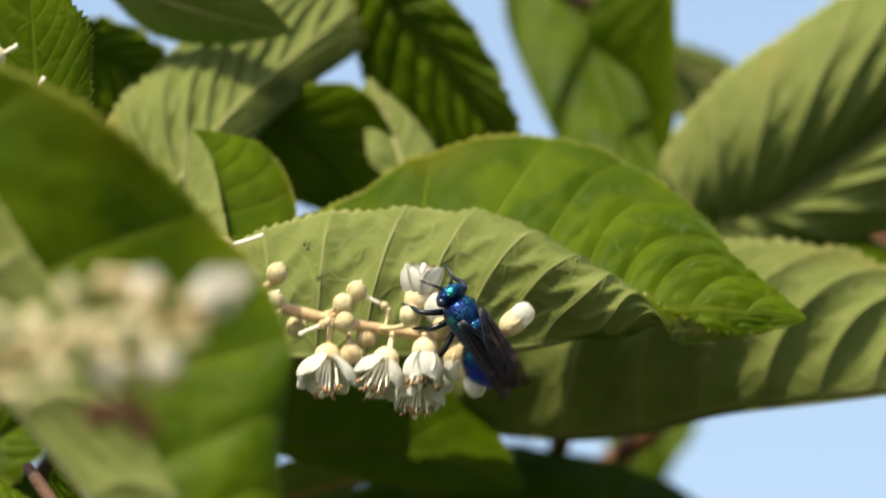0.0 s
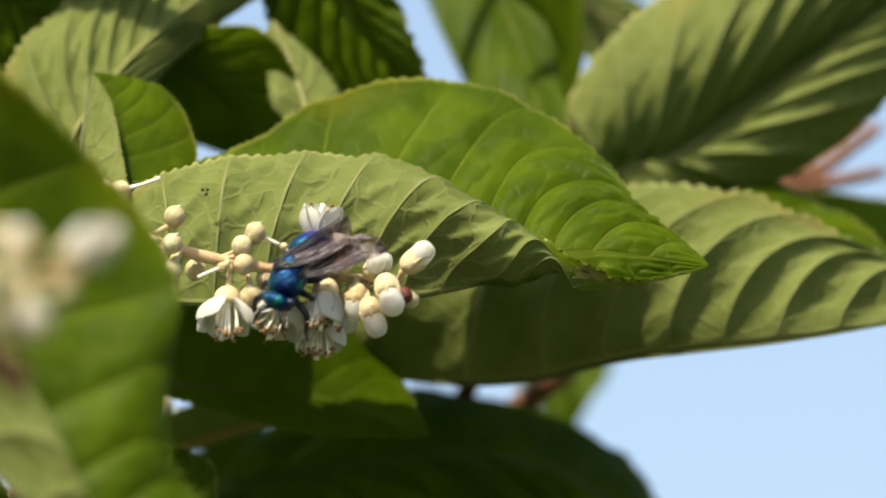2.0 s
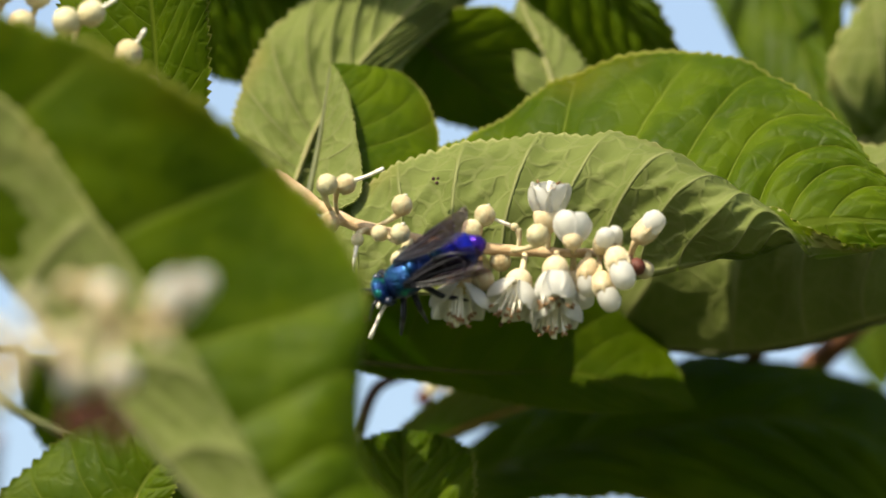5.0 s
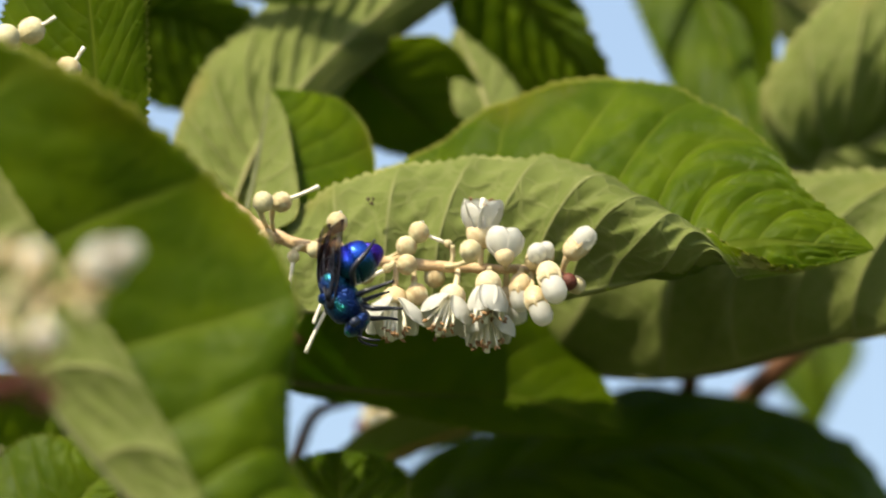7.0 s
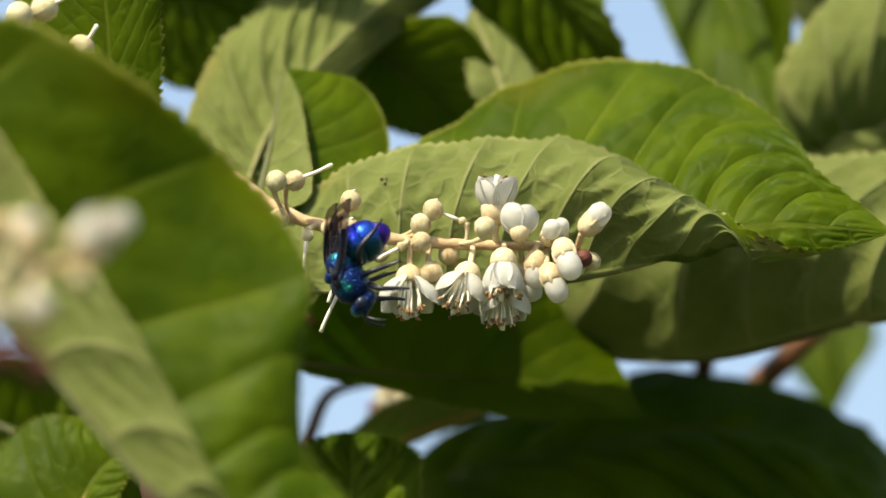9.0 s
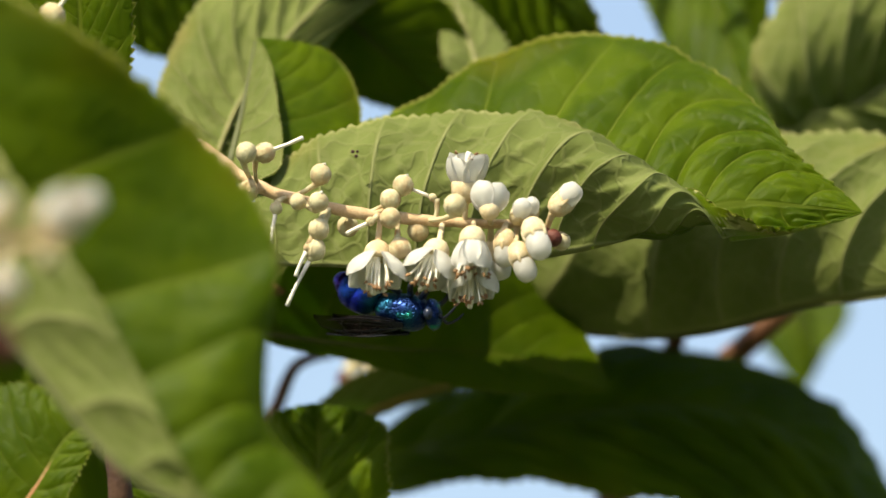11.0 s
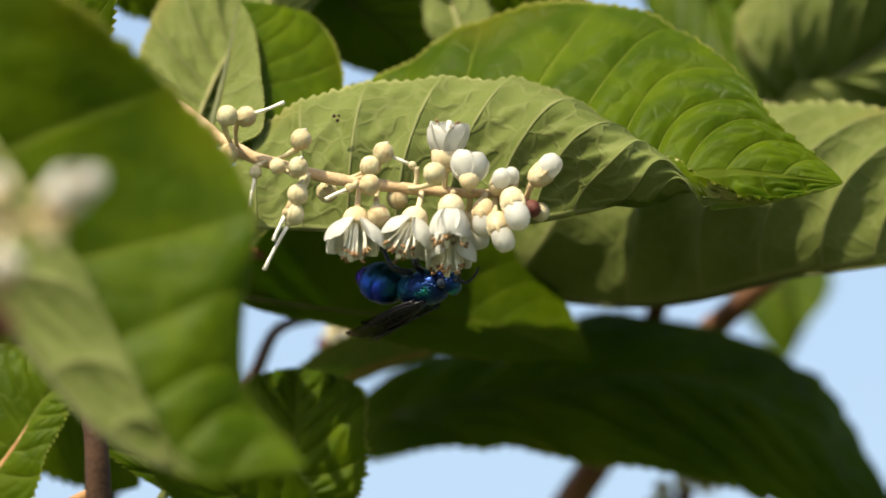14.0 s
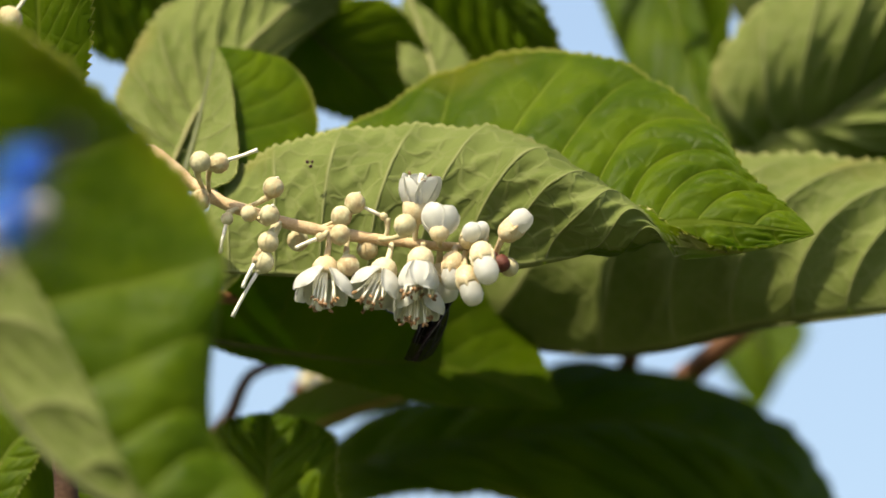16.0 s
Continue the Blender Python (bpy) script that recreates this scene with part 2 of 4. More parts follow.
def turned(profile, base, axis, sides=12, shape=None, k=0, squash=1.0):
    """A body of revolution: (along, radius) pairs from base along axis."""
    shape = shape or Shape()
    z = Vector(axis).normalized()
    x = z.orthogonal().normalized()
    y = z.cross(x)
    v, f = [], []
    for h, r in profile:
        for j in range(sides):
            w = 2 * math.pi * j / sides
            v.append(Vector(base) + z * h + x * (r * math.cos(w)) + y * (r * math.sin(w) * squash))
    m = len(profile)
    for i in range(m - 1):
        for j in range(sides):
            j2 = (j + 1) % sides
            f.append((i * sides + j, i * sides + j2, (i + 1) * sides + j2, (i + 1) * sides + j))
    f.append(tuple(reversed(range(sides))))
    f.append(tuple((m - 1) * sides + j for j in range(sides)))
    return shape.add(v, f, k)


def egg(length, radius, n=9, blunt=0.85):
    return [(length * (0.5 - 0.5 * math.cos(math.pi * i / (n - 1))), max(0.02, radius * math.sin(math.pi * i / (n - 1)) ** blunt)) for i in range(n)]


def part(name, shape, materials, parent, label="", uv=None, own=False):
    """Links a shape as one mesh under a thing. own: the shape is in the thing's own mm, not the shrub's."""
    me = bpy.data.meshes.new(name)
    base = Vector((0, 0, 0)) if own else ANCHOR[parent.name]
    me.from_pydata([Vector(p) / 1000 if own else place(p) - base for p in shape.v], [], shape.f)
    for m in materials if isinstance(materials, (list, tuple)) else [materials]:
        me.materials.append(m)
    me.polygons.foreach_set("material_index", shape.k)
    me.polygons.foreach_set("use_smooth", [True] * len(shape.f))
    if uv:
        lay = me.uv_layers.new(name="blade")
        for lp in me.loops:
            lay.data[lp.index].uv = uv[lp.vertex_index]
    me.update()
    ob = new(name, me)
    ob.parent = parent
    ANCHOR[ob.name] = base
    if label:
        tagged(ob, label)
    return ob


ANCHOR = {}


def thing(name, at, label, category, group=""):
    """An Empty at the foot of a thing, given in the shrub's mm."""
    ob = new(name)
    ob.empty_display_size = 0.01
    ob.location = place(at)
    ANCHOR[ob.name] = place(at)
    return tagged(ob, label, category, group)


# ---------------------------------------------------------------- ground
def ground():
    me = bpy.data.meshes.new("ground")
    bm = bmesh.new()
    n, size = 40, 1500.0
    rows = [[bm.verts.new((size * math.copysign(abs(a) ** 3, a), size * math.copysign(abs(b) ** 3, b),
                           0.04 * noise.noise(Vector((a * 9, b * 9, 0))))) for a in np.linspace(-1, 1, n)] for b in np.linspace(-1, 1, n)]
    for i in range(n - 1):
        for j in range(n - 1):
            bm.faces.new((rows[i][j], rows[i][j + 1], rows[i + 1][j + 1], rows[i + 1][j]))
    bm.to_mesh(me)
    me.polygons.foreach_set("use_smooth", [True] * len(me.polygons))
    me.materials.append(SOIL)
    tagged(new("ground", me), "dry grassy soil under the shrub", "ground", kind="structure")


ground()

# ---------------------------------------------------------------- the shrub
shrub = thing("flowering_shrub", (-90, -1721, 345), "green leafy flowering shrub with serrated leaves and brown twigs", "shrub")


def profile(s):
    return max(0.0, math.sin(math.pi * s ** 1.08)) ** 0.78 * (1 - 0.25 * s ** 6)


def leaf(mid, left, right, see="top", bulge=(0, 0), stalk=None, label="", teeth=34, quilt=0.28, thick=0.28, rib=None,
         ns=220, nu=24, seed=0, stalk_r=0.9, veins=11, rib_r=0.75, cells=0.4, tooth_size=1.0, sag=None):
    """One leaf in the shrub's mm: the midrib's curve; for each half (place along the midrib, point on the margin) pairs;
    see is the side that the second half turns to the viewer; bulge arches each half to its upper side; stalk is where it joins a twig;
    sag (way, place along the midrib, reach) lets the first half hang in a fold."""
    rnd = random.Random(seed)
    c = spline(mid, ns)
    halves = []
    for pairs in (left, right):
        ss = [p[0] for p in pairs]
        vv = []
        for s, q in pairs:
            m = c[min(ns - 1, round(s * (ns - 1)))]
            vv.append((Vector(q) - m) / max(0.12, profile(s)))
        halves.append((ss, vv))

    def reach(side, s):
        ss, vv = halves[side]
        if len(ss) > 2:                       # smooth through the pairs
            k = [float(np.interp(s, ss, range(len(ss))))][0]
            j = min(int(k), len(ss) - 2)
            t = k - j
            p0, p1, p2, p3 = vv[max(j - 1, 0)], vv[j], vv[j + 1], vv[min(j + 2, len(ss) - 1)]
            return 0.5 * (2 * p1 + (p2 - p0) * t + (2 * p0 - 5 * p1 + 4 * p2 - p3) * t * t + (3 * p1 - p0 - 3 * p2 + p3) * t ** 3)
        return Vector([float(np.interp(s, ss, [v[i] for v in vv])) for i in range(3)])

    face = sum((c[i + 1] - c[i]).cross(reach(1, i / (ns - 1))).normalized().z for i in range(ns // 4, ns * 3 // 4))
    flip = math.copysign(1, face) * (1 if see == "top" else -1)
    cols = [-(nu - j) / nu for j in range(nu)] + [0] + [(j + 1) / nu for j in range(nu)]
    mid_pts, nrm, uv = [], [], []
    phase = [rnd.random() for _ in range(2)]
    tooth = [[rnd.uniform(0.6, 1.2) for _ in range(teeth + 2)] for _ in range(2)]
    pitch = quilt if isinstance(quilt, tuple) else (quilt, quilt)
    lines = veins if isinstance(veins, tuple) else (veins, veins)
    for i in range(ns):
        row = i / (ns - 1)
        lean = 0.25 * min(1.0, 2.6 * row, 2.6 * (1 - row))
        for x in cols:                        # each row runs along a side vein, from the midrib forward to the margin
            side, a = (0 if x < 0 else 1), abs(x)
            s = min(1.0, row + lean * a ** 1.2)
            j = min(int(s * (ns - 1)), ns - 2)
            at = c[j].lerp(c[j + 1], s * (ns - 1) - j)
            t = (c[j + 1] - c[max(j - 1, 0)]).normalized()
            w = profile(s)
            v = reach(side, s)
            nn = t.cross(v) if side else v.cross(t)
            if a == 0:
                u = reach(0, s).cross(t)
                nn = nn.normalized() + u.normalized()
            nn = nn.normalized() * flip if nn.length > 1e-6 else Vector((0, 0, flip))
            v = v * w
            edge = 1.0
            if a > 0.999 and 0.06 < s < 0.985:
                ph = s * teeth + phase[side]
                k = ph - int(ph)
                edge += (k * 1.0 - 0.35) * 1.15 * tooth_size * tooth[side][int(ph)] / max(6.0, v.length)
            q = row * lines[side]
            calm = min(1, a * 4) * min(1, w * 2)
            pillow = pitch[side] * ((math.sin(math.pi * q) ** 2 + 0.01) ** 0.33) * calm * (1 - 0.5 * a)
            cross = 3.6 * a + 0.25 * math.sin(2 * math.pi * q) + 0.37 * int(q + 99)
            pillow += cells * pitch[side] * ((math.sin(math.pi * cross) ** 2 + 0.005) ** 0.36) * calm * min(1.0, 4 * abs(q - round(q)))
            wave = 0.5 * noise.noise(Vector((s * 6 + seed, x * 1.5, 0.3))) * w
            p = at + v * (a * edge) + nn * (bulge[side] * w * 4 * a * (1 - a) + pillow + wave * a)
            if sag and side == 0:
                g = 4 * a * (1 - a) * math.exp(-((s - sag[1]) / sag[2]) ** 2)
                p = p + Vector((sag[0][0], sag[0][1], 0)) * (g * 1.4 * (1 - a)) + Vector((0, 0, sag[0][2])) * (g * 1.4 * a)
            mid_pts.append(p)
            nrm.append(nn)
            uv.append((q, x))
    sh, m = Shape(), len(cols)
    top = [p + q * (thick / 2) for p, q in zip(mid_pts, nrm)]
    low = [p - q * (thick / 2) for p, q in zip(mid_pts, nrm)]
    quads = [(i * m + j, i * m + j + 1, (i + 1) * m + j + 1, (i + 1) * m + j) for i in range(ns - 1) for j in range(m - 1)]
    if flip > 0:
        quads = [tuple(reversed(q)) for q in quads]
    o = ns * m
    sh.add(top + low, quads)
    sh.f += [tuple(k + o for k in reversed(q)) for q in quads]
    sh.k += [1] * len(quads)
    ring = [i * m for i in range(ns)] + [(ns - 1) * m + j for j in range(1, m)] + [i * m + m - 1 for i in range(ns - 2, -1, -1)] + list(range(m - 2, 0, -1))
    rim = [(ring[i], ring[i - 1], ring[i - 1] + o, ring[i] + o) for i in range(len(ring))]
    sh.f += rim
    sh.k += [0] * len(rim)
    ob = part("leaf", sh, [LEAF_TOP, LEAF_UNDER], shrub, label, uv=uv + uv)
    # midrib, proud on the under side, running out into the stalk
    nb = [nrm[i * m + nu] for i in range(0, ns, 6)]
    line = [c[i] - nrm[i * m + nu] * min(0.25, rib_r * 0.6) for i in range(0, ns, 6)]
    rs = [rib_r * (1 - 0.85 * k / len(line)) for k in range(len(line))]
    part("midrib", tube(line, rs, n=len(line) * 2, sides=7), rib or (GREEN_RIB if see == "top" else RIB), ob)
    if stalk:
        bend = (Vector(stalk) + Vector(mid[0])) / 2 - (c[4] - c[0]).normalized() * 2
        part("leaf_stalk", tube([stalk, bend, mid[0], c[5] - nrm[5 * m + nu] * 0.25], [stalk_r, 0.75, 0.7, 0.5], n=14, sides=7), rib or (GREEN_RIB if see == "top" else RIB), ob)
    return ob


HUB = (-31.5, -0.3, -16.2)          # where the flowering shoot's leaves spring from
HUB_UP = (-33.6, 14.4, -28.7)
HUB_BACK = (2.2, -10.2, -67.6)
HUB_LOW = (-26.2, -22.3, -76.6)
HUB_TOP = (10.7, 64.8, -63.2)
HUB_RIGHT = (49.2, 11.9, -76.6)

# the two-sided folded leaf behind the flowers
folded = leaf([(-27.6, 0.3, 0.0), (-6.7, -0.4, 0.0), (15.0, 0.5, 2.0), (31.9, 4.1, 2.0), (43.9, 8.2, 0.0), (62.0, 6.9, 0.0)],
     [(0.08, (-24.1, 11.0, -8.1)), (0.22, (-14.6, 18.8, -10.1)), (0.42, (5.7, 22.1, -10.1)), (0.55, (18.7, 21.3, -9.1)), (0.68, (31.3, 14.3, -4.0)), (0.78, (39.1, 9.2, 3.0)),
      (0.86, (47.1, 4.3, 6.0)), (0.94, (54.7, 4.7, 2.0))],
     [(0.08, (-18.2, 14.4, -18.3)), (0.22, (-6.3, 21.0, -24.5)), (0.42, (7.5, 29.4, -28.7)), (0.55, (22.3, 32.9, -28.7)), (0.68, (35.5, 30.6, -24.5)), (0.8, (47.8, 21.9, -14.2)),
      (0.9, (53.5, 14.2, -6.0))],
     see="top", bulge=(-6.0, 1.0), stalk=HUB, teeth=60, veins=(16, 11), quilt=(1.05, 0.6), rib=GREEN_RIB, rib_r=0.06, cells=0.9, ns=330, nu=30, tooth_size=0.75, seed=1, sag=((1.5, -7.0, 10.0), 0.64, 0.14), label="yellow-green leaf folded up along its midrib")
# dark specks of dirt on it
for p, a in (((-10.3, 15.8, 0.0), 0.3), ((-9.8, 15.2, 0.0), 0.28), ((-9.6, 15.9, 0.0), 0.22)):
    part("speck", turned(egg(a * 1.8, a, 5), p, (0.4, 0.8, 0.5), 6), BARK, folded)
# broad leaf behind to the right, pale under side
# its unseen base and back half are stretched to shade the large dark leaf
leaf([(-32.0, -1.0, -62.0), (27.4, -10.6, -46.8), (55.3, -6.3, -30.8), (76.8, -3.3, -24.5), (102.9, 1.8, -24.5)],
     [(0.15, (1.0, 7.0, -52.2)), (0.35, (32.2, 15.5, -45.7)), (0.55, (53.3, 19.2, -39.2)), (0.7, (71.7, 18.3, -37.1)), (0.82, (84.2, 13.2, -33.9)), (0.92, (94.3, 7.5, -28.7))],
     [(0.15, (-6.0, 5.0, -96.0)), (0.35, (28.0, 16.0, -84.0)), (0.55, (55.0, 21.0, -69.8)), (0.7, (73.9, 20.2, -63.2)), (0.82, (87.8, 14.4, -54.4)), (0.92, (97.1, 6.8, -39.2))],
     see="top", bulge=(-8.8, 1), stalk=HUB, teeth=50, veins=11, seed=2, rib=GREEN_RIB, rib_r=0.4, quilt=3.2, cells=0.1, label="broad leaf showing its pale veined under side")
# shaded leaf below the flowers
leaf([(-28.6, -9.2, -30.8), (-7.3, -12.1, -32.9), (9.1, -13.3, -37.1), (25.5, -18.6, -39.2)],
     [(0.15, (-20.7, -0.0, -22.0)), (0.3, (-11.8, 1.8, -23.0)), (0.5, (1.0, 0.7, -31.0)), (0.72, (16.0, -1.2, -50.0)), (0.87, (21.4, -10.0, -47.5))],
     [(0.15, (-22.6, -11.6, -33.0)), (0.3, (-13.0, -13.6, -34.0)), (0.5, (-0.6, -17.0, -35.0)), (0.72, (11.6, -18.9, -37.1)), (0.87, (19.0, -18.9, -39.2))],
     see="top", bulge=(0.5, 0.5), stalk=HUB, teeth=36, tooth_size=0.6, quilt=0.16, cells=0.25, veins=11, seed=3, label="green leaf half in shade below the flowers")
# large dark leaf below
leaf([(-18.2, -32.3, -85.0), (-4.2, -27.9, -80.0), (16.5, -23.4, -74.0), (33.6, -21.1, -72.0), (50.6, -24.9, -76.0), (70.5, -40.5, -87.0)],
     [(0.12, (-10.6, -26.1, -88.0)), (0.25, (-1.1, -21.2, -89.0)), (0.38, (8.6, -17.2, -90.0)), (0.55, (26.5, -13.4, -90.0)), (0.7, (42.0, -16.0, -90.0)), (0.83, (55.0, -20.8, -91.0)), (0.93, (63.6, -28.4, -92.0))],
     [(0.12, (-10.1, -34.6, -78.0)), (0.32, (8.1, -32.8, -68.0)), (0.45, (21.8, -34.4, -64.0)), (0.65, (42.2, -37.6, -64.0)), (0.85, (57.5, -41.5, -72.0))],
     see="top", bulge=(1.5, 2.2), stalk=HUB_LOW, teeth=44, tooth_size=0.9, quilt=1.4, veins=10, cells=0.8, seed=4, label="large dark green leaf in shade")
# small dark leaf below
leaf([(-18.2, -41.5, -20.0), (-16.6, -30.5, -24.0), (-17.0, -20.2, -30.0)],
     [(0.25, (-25.0, -37.4, -26.0)), (0.5, (-25.4, -29.4, -28.0)), (0.78, (-23.6, -22.2, -30.0))],
     [(0.25, (-7.9, -39.0, -20.0)), (0.5, (-6.2, -28.6, -21.0)), (0.78, (-8.6, -22.3, -26.0))],
     see="top", bulge=(0.8, 0.8), stalk=HUB_LOW, teeth=40, seed=5, quilt=0.6, veins=8, cells=0.8, label="small dark crinkled leaf")
# leaf with a reddish midrib, low down
leaf([(-67.9, -46.8, -12.1), (-57.4, -32.9, -12.1), (-51.9, -24.4, -14.2), (-46.8, -22.0, -16.2)],
     [(0.25, (-77.3, -33.1, -16.2)), (0.5, (-67.8, -21.7, -18.3)), (0.75, (-58.8, -16.8, -18.3)), (0.9, (-51.5, -19.2, -18.3))],
     [(0.25, (-56.4, -42.6, -10.1)), (0.5, (-52.0, -33.7, -10.1)), (0.75, (-48.9, -27.2, -12.1)), (0.9, (-47.2, -23.3, -14.2))],
     see="top", bulge=(0.8, 0.3), stalk=(-41.6, -36.7, 23.5), teeth=34, seed=6, rib=RED_RIB, label="green leaf with a reddish midrib")
# the near leaf, out of focus, its far half folded over to show the pale side
leaf([(-87.6, 32.2, 78.0), (-66.1, 7.5, 81.0), (-49.7, -11.9, 88.0), (-36.4, -26.5, 95.0), (-23.6, -32.3, 98.0), (-8.9, -31.7, 97.0)],
     [(0.2, (-67.5, 30.6, 83.0)), (0.4, (-52.2, 13.5, 86.0)), (0.6, (-37.9, -8.1, 91.0)), (0.78, (-29.0, -24.3, 97.0)), (0.92, (-20.6, -33.8, 99.0))],
     [(0.05, (-74.3, 38.9, 82.0)), (0.14, (-59.5, 37.8, 83.0)), (0.25, (-45.0, 31.9, 84.0)), (0.4, (-28.9, 19.0, 78.0)), (0.53, (-19.4, 7.8, 78.0)), (0.66, (-16.3, -1.3, 83.0)), (0.79, (-17.8, -14.0, 87.0)), (0.9, (-15.7, -24.3, 91.0))],
     see="top", bulge=(-1.0, 1.0), stalk=(-95.2, 42.2, 71.5), teeth=50, veins=8, quilt=0.8, cells=0.5, seed=7, label="large green leaf close by, folded over to its pale side")
# dark leaf under the near leaf
leaf([(-11.9, -48.7, 38.7), (-22.1, -36.2, 38.7), (-33.9, -26.5, 38.7)],
     [(0.3, (-24.2, -43.3, 35.0)), (0.55, (-31.3, -36.3, 35.0)), (0.8, (-34.6, -30.0, 36.8))],
     [(0.3, (-10.7, -36.9, 42.4)), (0.55, (-17.7, -29.1, 42.4)), (0.8, (-26.2, -25.2, 40.6))],
     see="top", bulge=(0.5, 0.5), stalk=(-7.5, -60.3, 19.7), teeth=34, seed=26, label="dark green leaf in the shade of the near leaf")
# pale leaf above
leaf([(-31.4, 15.1, -22.4), (-26.8, 25.8, -30.8), (-16.7, 38.4, -41.4), (3.1, 55.6, -56.5)],
     [(0.12, (-39.1, 22.6, -28.7)), (0.25, (-39.2, 29.4, -35.0)), (0.4, (-35.1, 37.9, -41.4)), (0.6, (-23.7, 49.0, -50.0)), (0.8, (-11.1, 55.7, -54.4))],
     [(0.12, (-25.5, 16.5, -26.6)), (0.25, (-20.7, 22.4, -32.9)), (0.4, (-16.8, 30.8, -39.2)), (0.6, (-6.1, 41.4, -47.8)), (0.8, (3.9, 49.6, -54.4))],
     see="under", bulge=(-2.0, -1.0), stalk=HUB_UP, teeth=46, veins=12, seed=8, quilt=1.1, rib_r=0.4, label="pale leaf seen from its veined under side")
# curled leaf in front of it
leaf([(-28.7, 11.8, -10.1), (-26.8, 21.7, -18.3), (-25.3, 33.0, -28.7)],
     [(0.15, (-24.2, 12.0, -6.0)), (0.35, (-21.0, 14.9, -8.1)), (0.6, (-21.4, 21.7, -14.2)), (0.85, (-23.2, 29.6, -22.4))],
     [(0.15, (-17.9, 12.3, -12.1)), (0.35, (-11.7, 16.1, -18.3)), (0.6, (-10.5, 23.6, -26.6)), (0.85, (-16.9, 31.9, -30.8))],
     see="top", bulge=(-0.6, 1.2), stalk=HUB_UP, teeth=36, tooth_size=0.4, seed=9, quilt=0.25, veins=8, label="curled bright green leaf with a reddish rim")
# dark leaf behind it
leaf([(-15.6, 39.3, -52.2), (-6.2, 30.3, -52.2), (7.5, 20.5, -52.2)],
     [(0.3, (-17.6, 28.6, -58.7)), (0.6, (-5.6, 22.9, -58.7)), (0.85, (1.9, 20.9, -56.5))],
     [(0.3, (-2.0, 40.8, -41.4)), (0.6, (4.8, 33.5, -41.4)), (0.85, (6.9, 25.3, -45.7))],
     see="top", bulge=(1, 1), stalk=HUB_UP, teeth=30, seed=10, label="dark leaf hanging in shade")
# small pale leaf
leaf([(7.4, 24.8, -38.0), (5.0, 33.2, -42.0), (1.6, 42.0, -48.0)],
     [(0.3, (1.7, 29.0, -39.0)), (0.6, (1.0, 36.0, -44.0)), (0.85, (0.8, 40.4, -47.5))],
     [(0.3, (11.4, 29.5, -41.0)), (0.6, (7.4, 36.8, -45.0)), (0.85, (3.2, 40.8, -48.0))],
     see="under", bulge=(-0.5, -0.5), stalk=(10.9, 18.6, -41.4), teeth=24, seed=11, quilt=0.2, veins=8, label="small pale leaf")
# hanging leaf behind
leaf([(-0.0, 58.9, -52.2), (13.7, 44.9, -52.2), (27.9, 26.8, -52.2)],
     [(0.3, (1.4, 42.4, -56.5)), (0.55, (9.2, 32.4, -56.5)), (0.8, (19.2, 27.5, -54.4))],
     [(0.3, (12.3, 54.8, -47.8)), (0.55, (20.0, 45.7, -47.8)), (0.8, (24.2, 36.6, -47.8))],
     see="top", bulge=(1.0, 1.0), stalk=HUB_TOP, teeth=40, seed=12, quilt=0.9, cells=0.7, label="hanging leaf with sunken veins")
# blue-green leaves at the top
leaf([(27.0, 72.3, -109.1), (37.3, 51.6, -92.6), (43.8, 31.2, -74.3), (48.3, 14.8, -60.9)],
     [(0.3, (26.0, 53.3, -97.3)), (0.5, (30.5, 39.9, -85.7)), (0.7, (36.4, 28.5, -76.6)), (0.88, (43.4, 19.9, -67.6))],
     [(0.3, (38.9, 58.5, -92.6)), (0.5, (46.5, 45.3, -83.4)), (0.7, (49.2, 32.9, -72.1)), (0.88, (49.9, 22.5, -65.4))],
     see="top", bulge=(0.6, 0.6), stalk=HUB_TOP, teeth=44, seed=13, label="blue-green leaf in open shade")
leaf([(47.7, 67.7, -69.8), (47.9, 49.0, -69.8), (48.5, 29.4, -69.8)],
     [(0.3, (35.5, 52.2, -72.1)), (0.55, (43.3, 44.7, -72.1)), (0.8, (46.4, 36.3, -72.1))],
     [(0.3, (49.0, 55.6, -65.4)), (0.55, (49.3, 44.6, -65.4)), (0.8, (49.2, 37.0, -67.6))],
     see="top", bulge=(0.5, 0.5), stalk=(44.0, 82.9, -69.8), teeth=34, seed=14, label="narrow hanging leaf seen nearly edge on")
leaf([(44.9, 51.6, -90.3), (53.7, 45.7, -90.3), (62.3, 44.2, -90.3)],
     [(0.35, (50.3, 40.5, -90.3)), (0.65, (56.4, 38.4, -90.3))],
     [(0.35, (51.8, 50.5, -90.3)), (0.65, (58.8, 48.4, -90.3))],
     see="under", bulge=(-0.5, -0.5), stalk=(40.5, 55.8, -90.3), teeth=26, seed=15, quilt=0.25, veins=8, label="small yellowish leaf")
# big pale leaf, upper right
leaf([(51.2, 19.2, -63.2), (62.5, 23.6, -63.2), (78.4, 35.5, -63.2), (105.2, 55.1, -63.2)],
     [(0.1, (46.8, 27.0, -60.9)), (0.25, (51.3, 38.6, -60.9)), (0.45, (64.7, 50.5, -60.9)), (0.7, (84.8, 60.7, -60.9))],
     [(0.1, (58.0, 19.7, -58.7)), (0.25, (69.8, 18.5, -58.7)), (0.45, (84.8, 24.5, -58.7)), (0.7, (99.8, 39.7, -58.7))],
     see="under", bulge=(-9.0, -8.0), stalk=HUB_RIGHT, teeth=52, veins=11, seed=16, quilt=1.4, label="big pale leaf with rolled edge and strong veins")
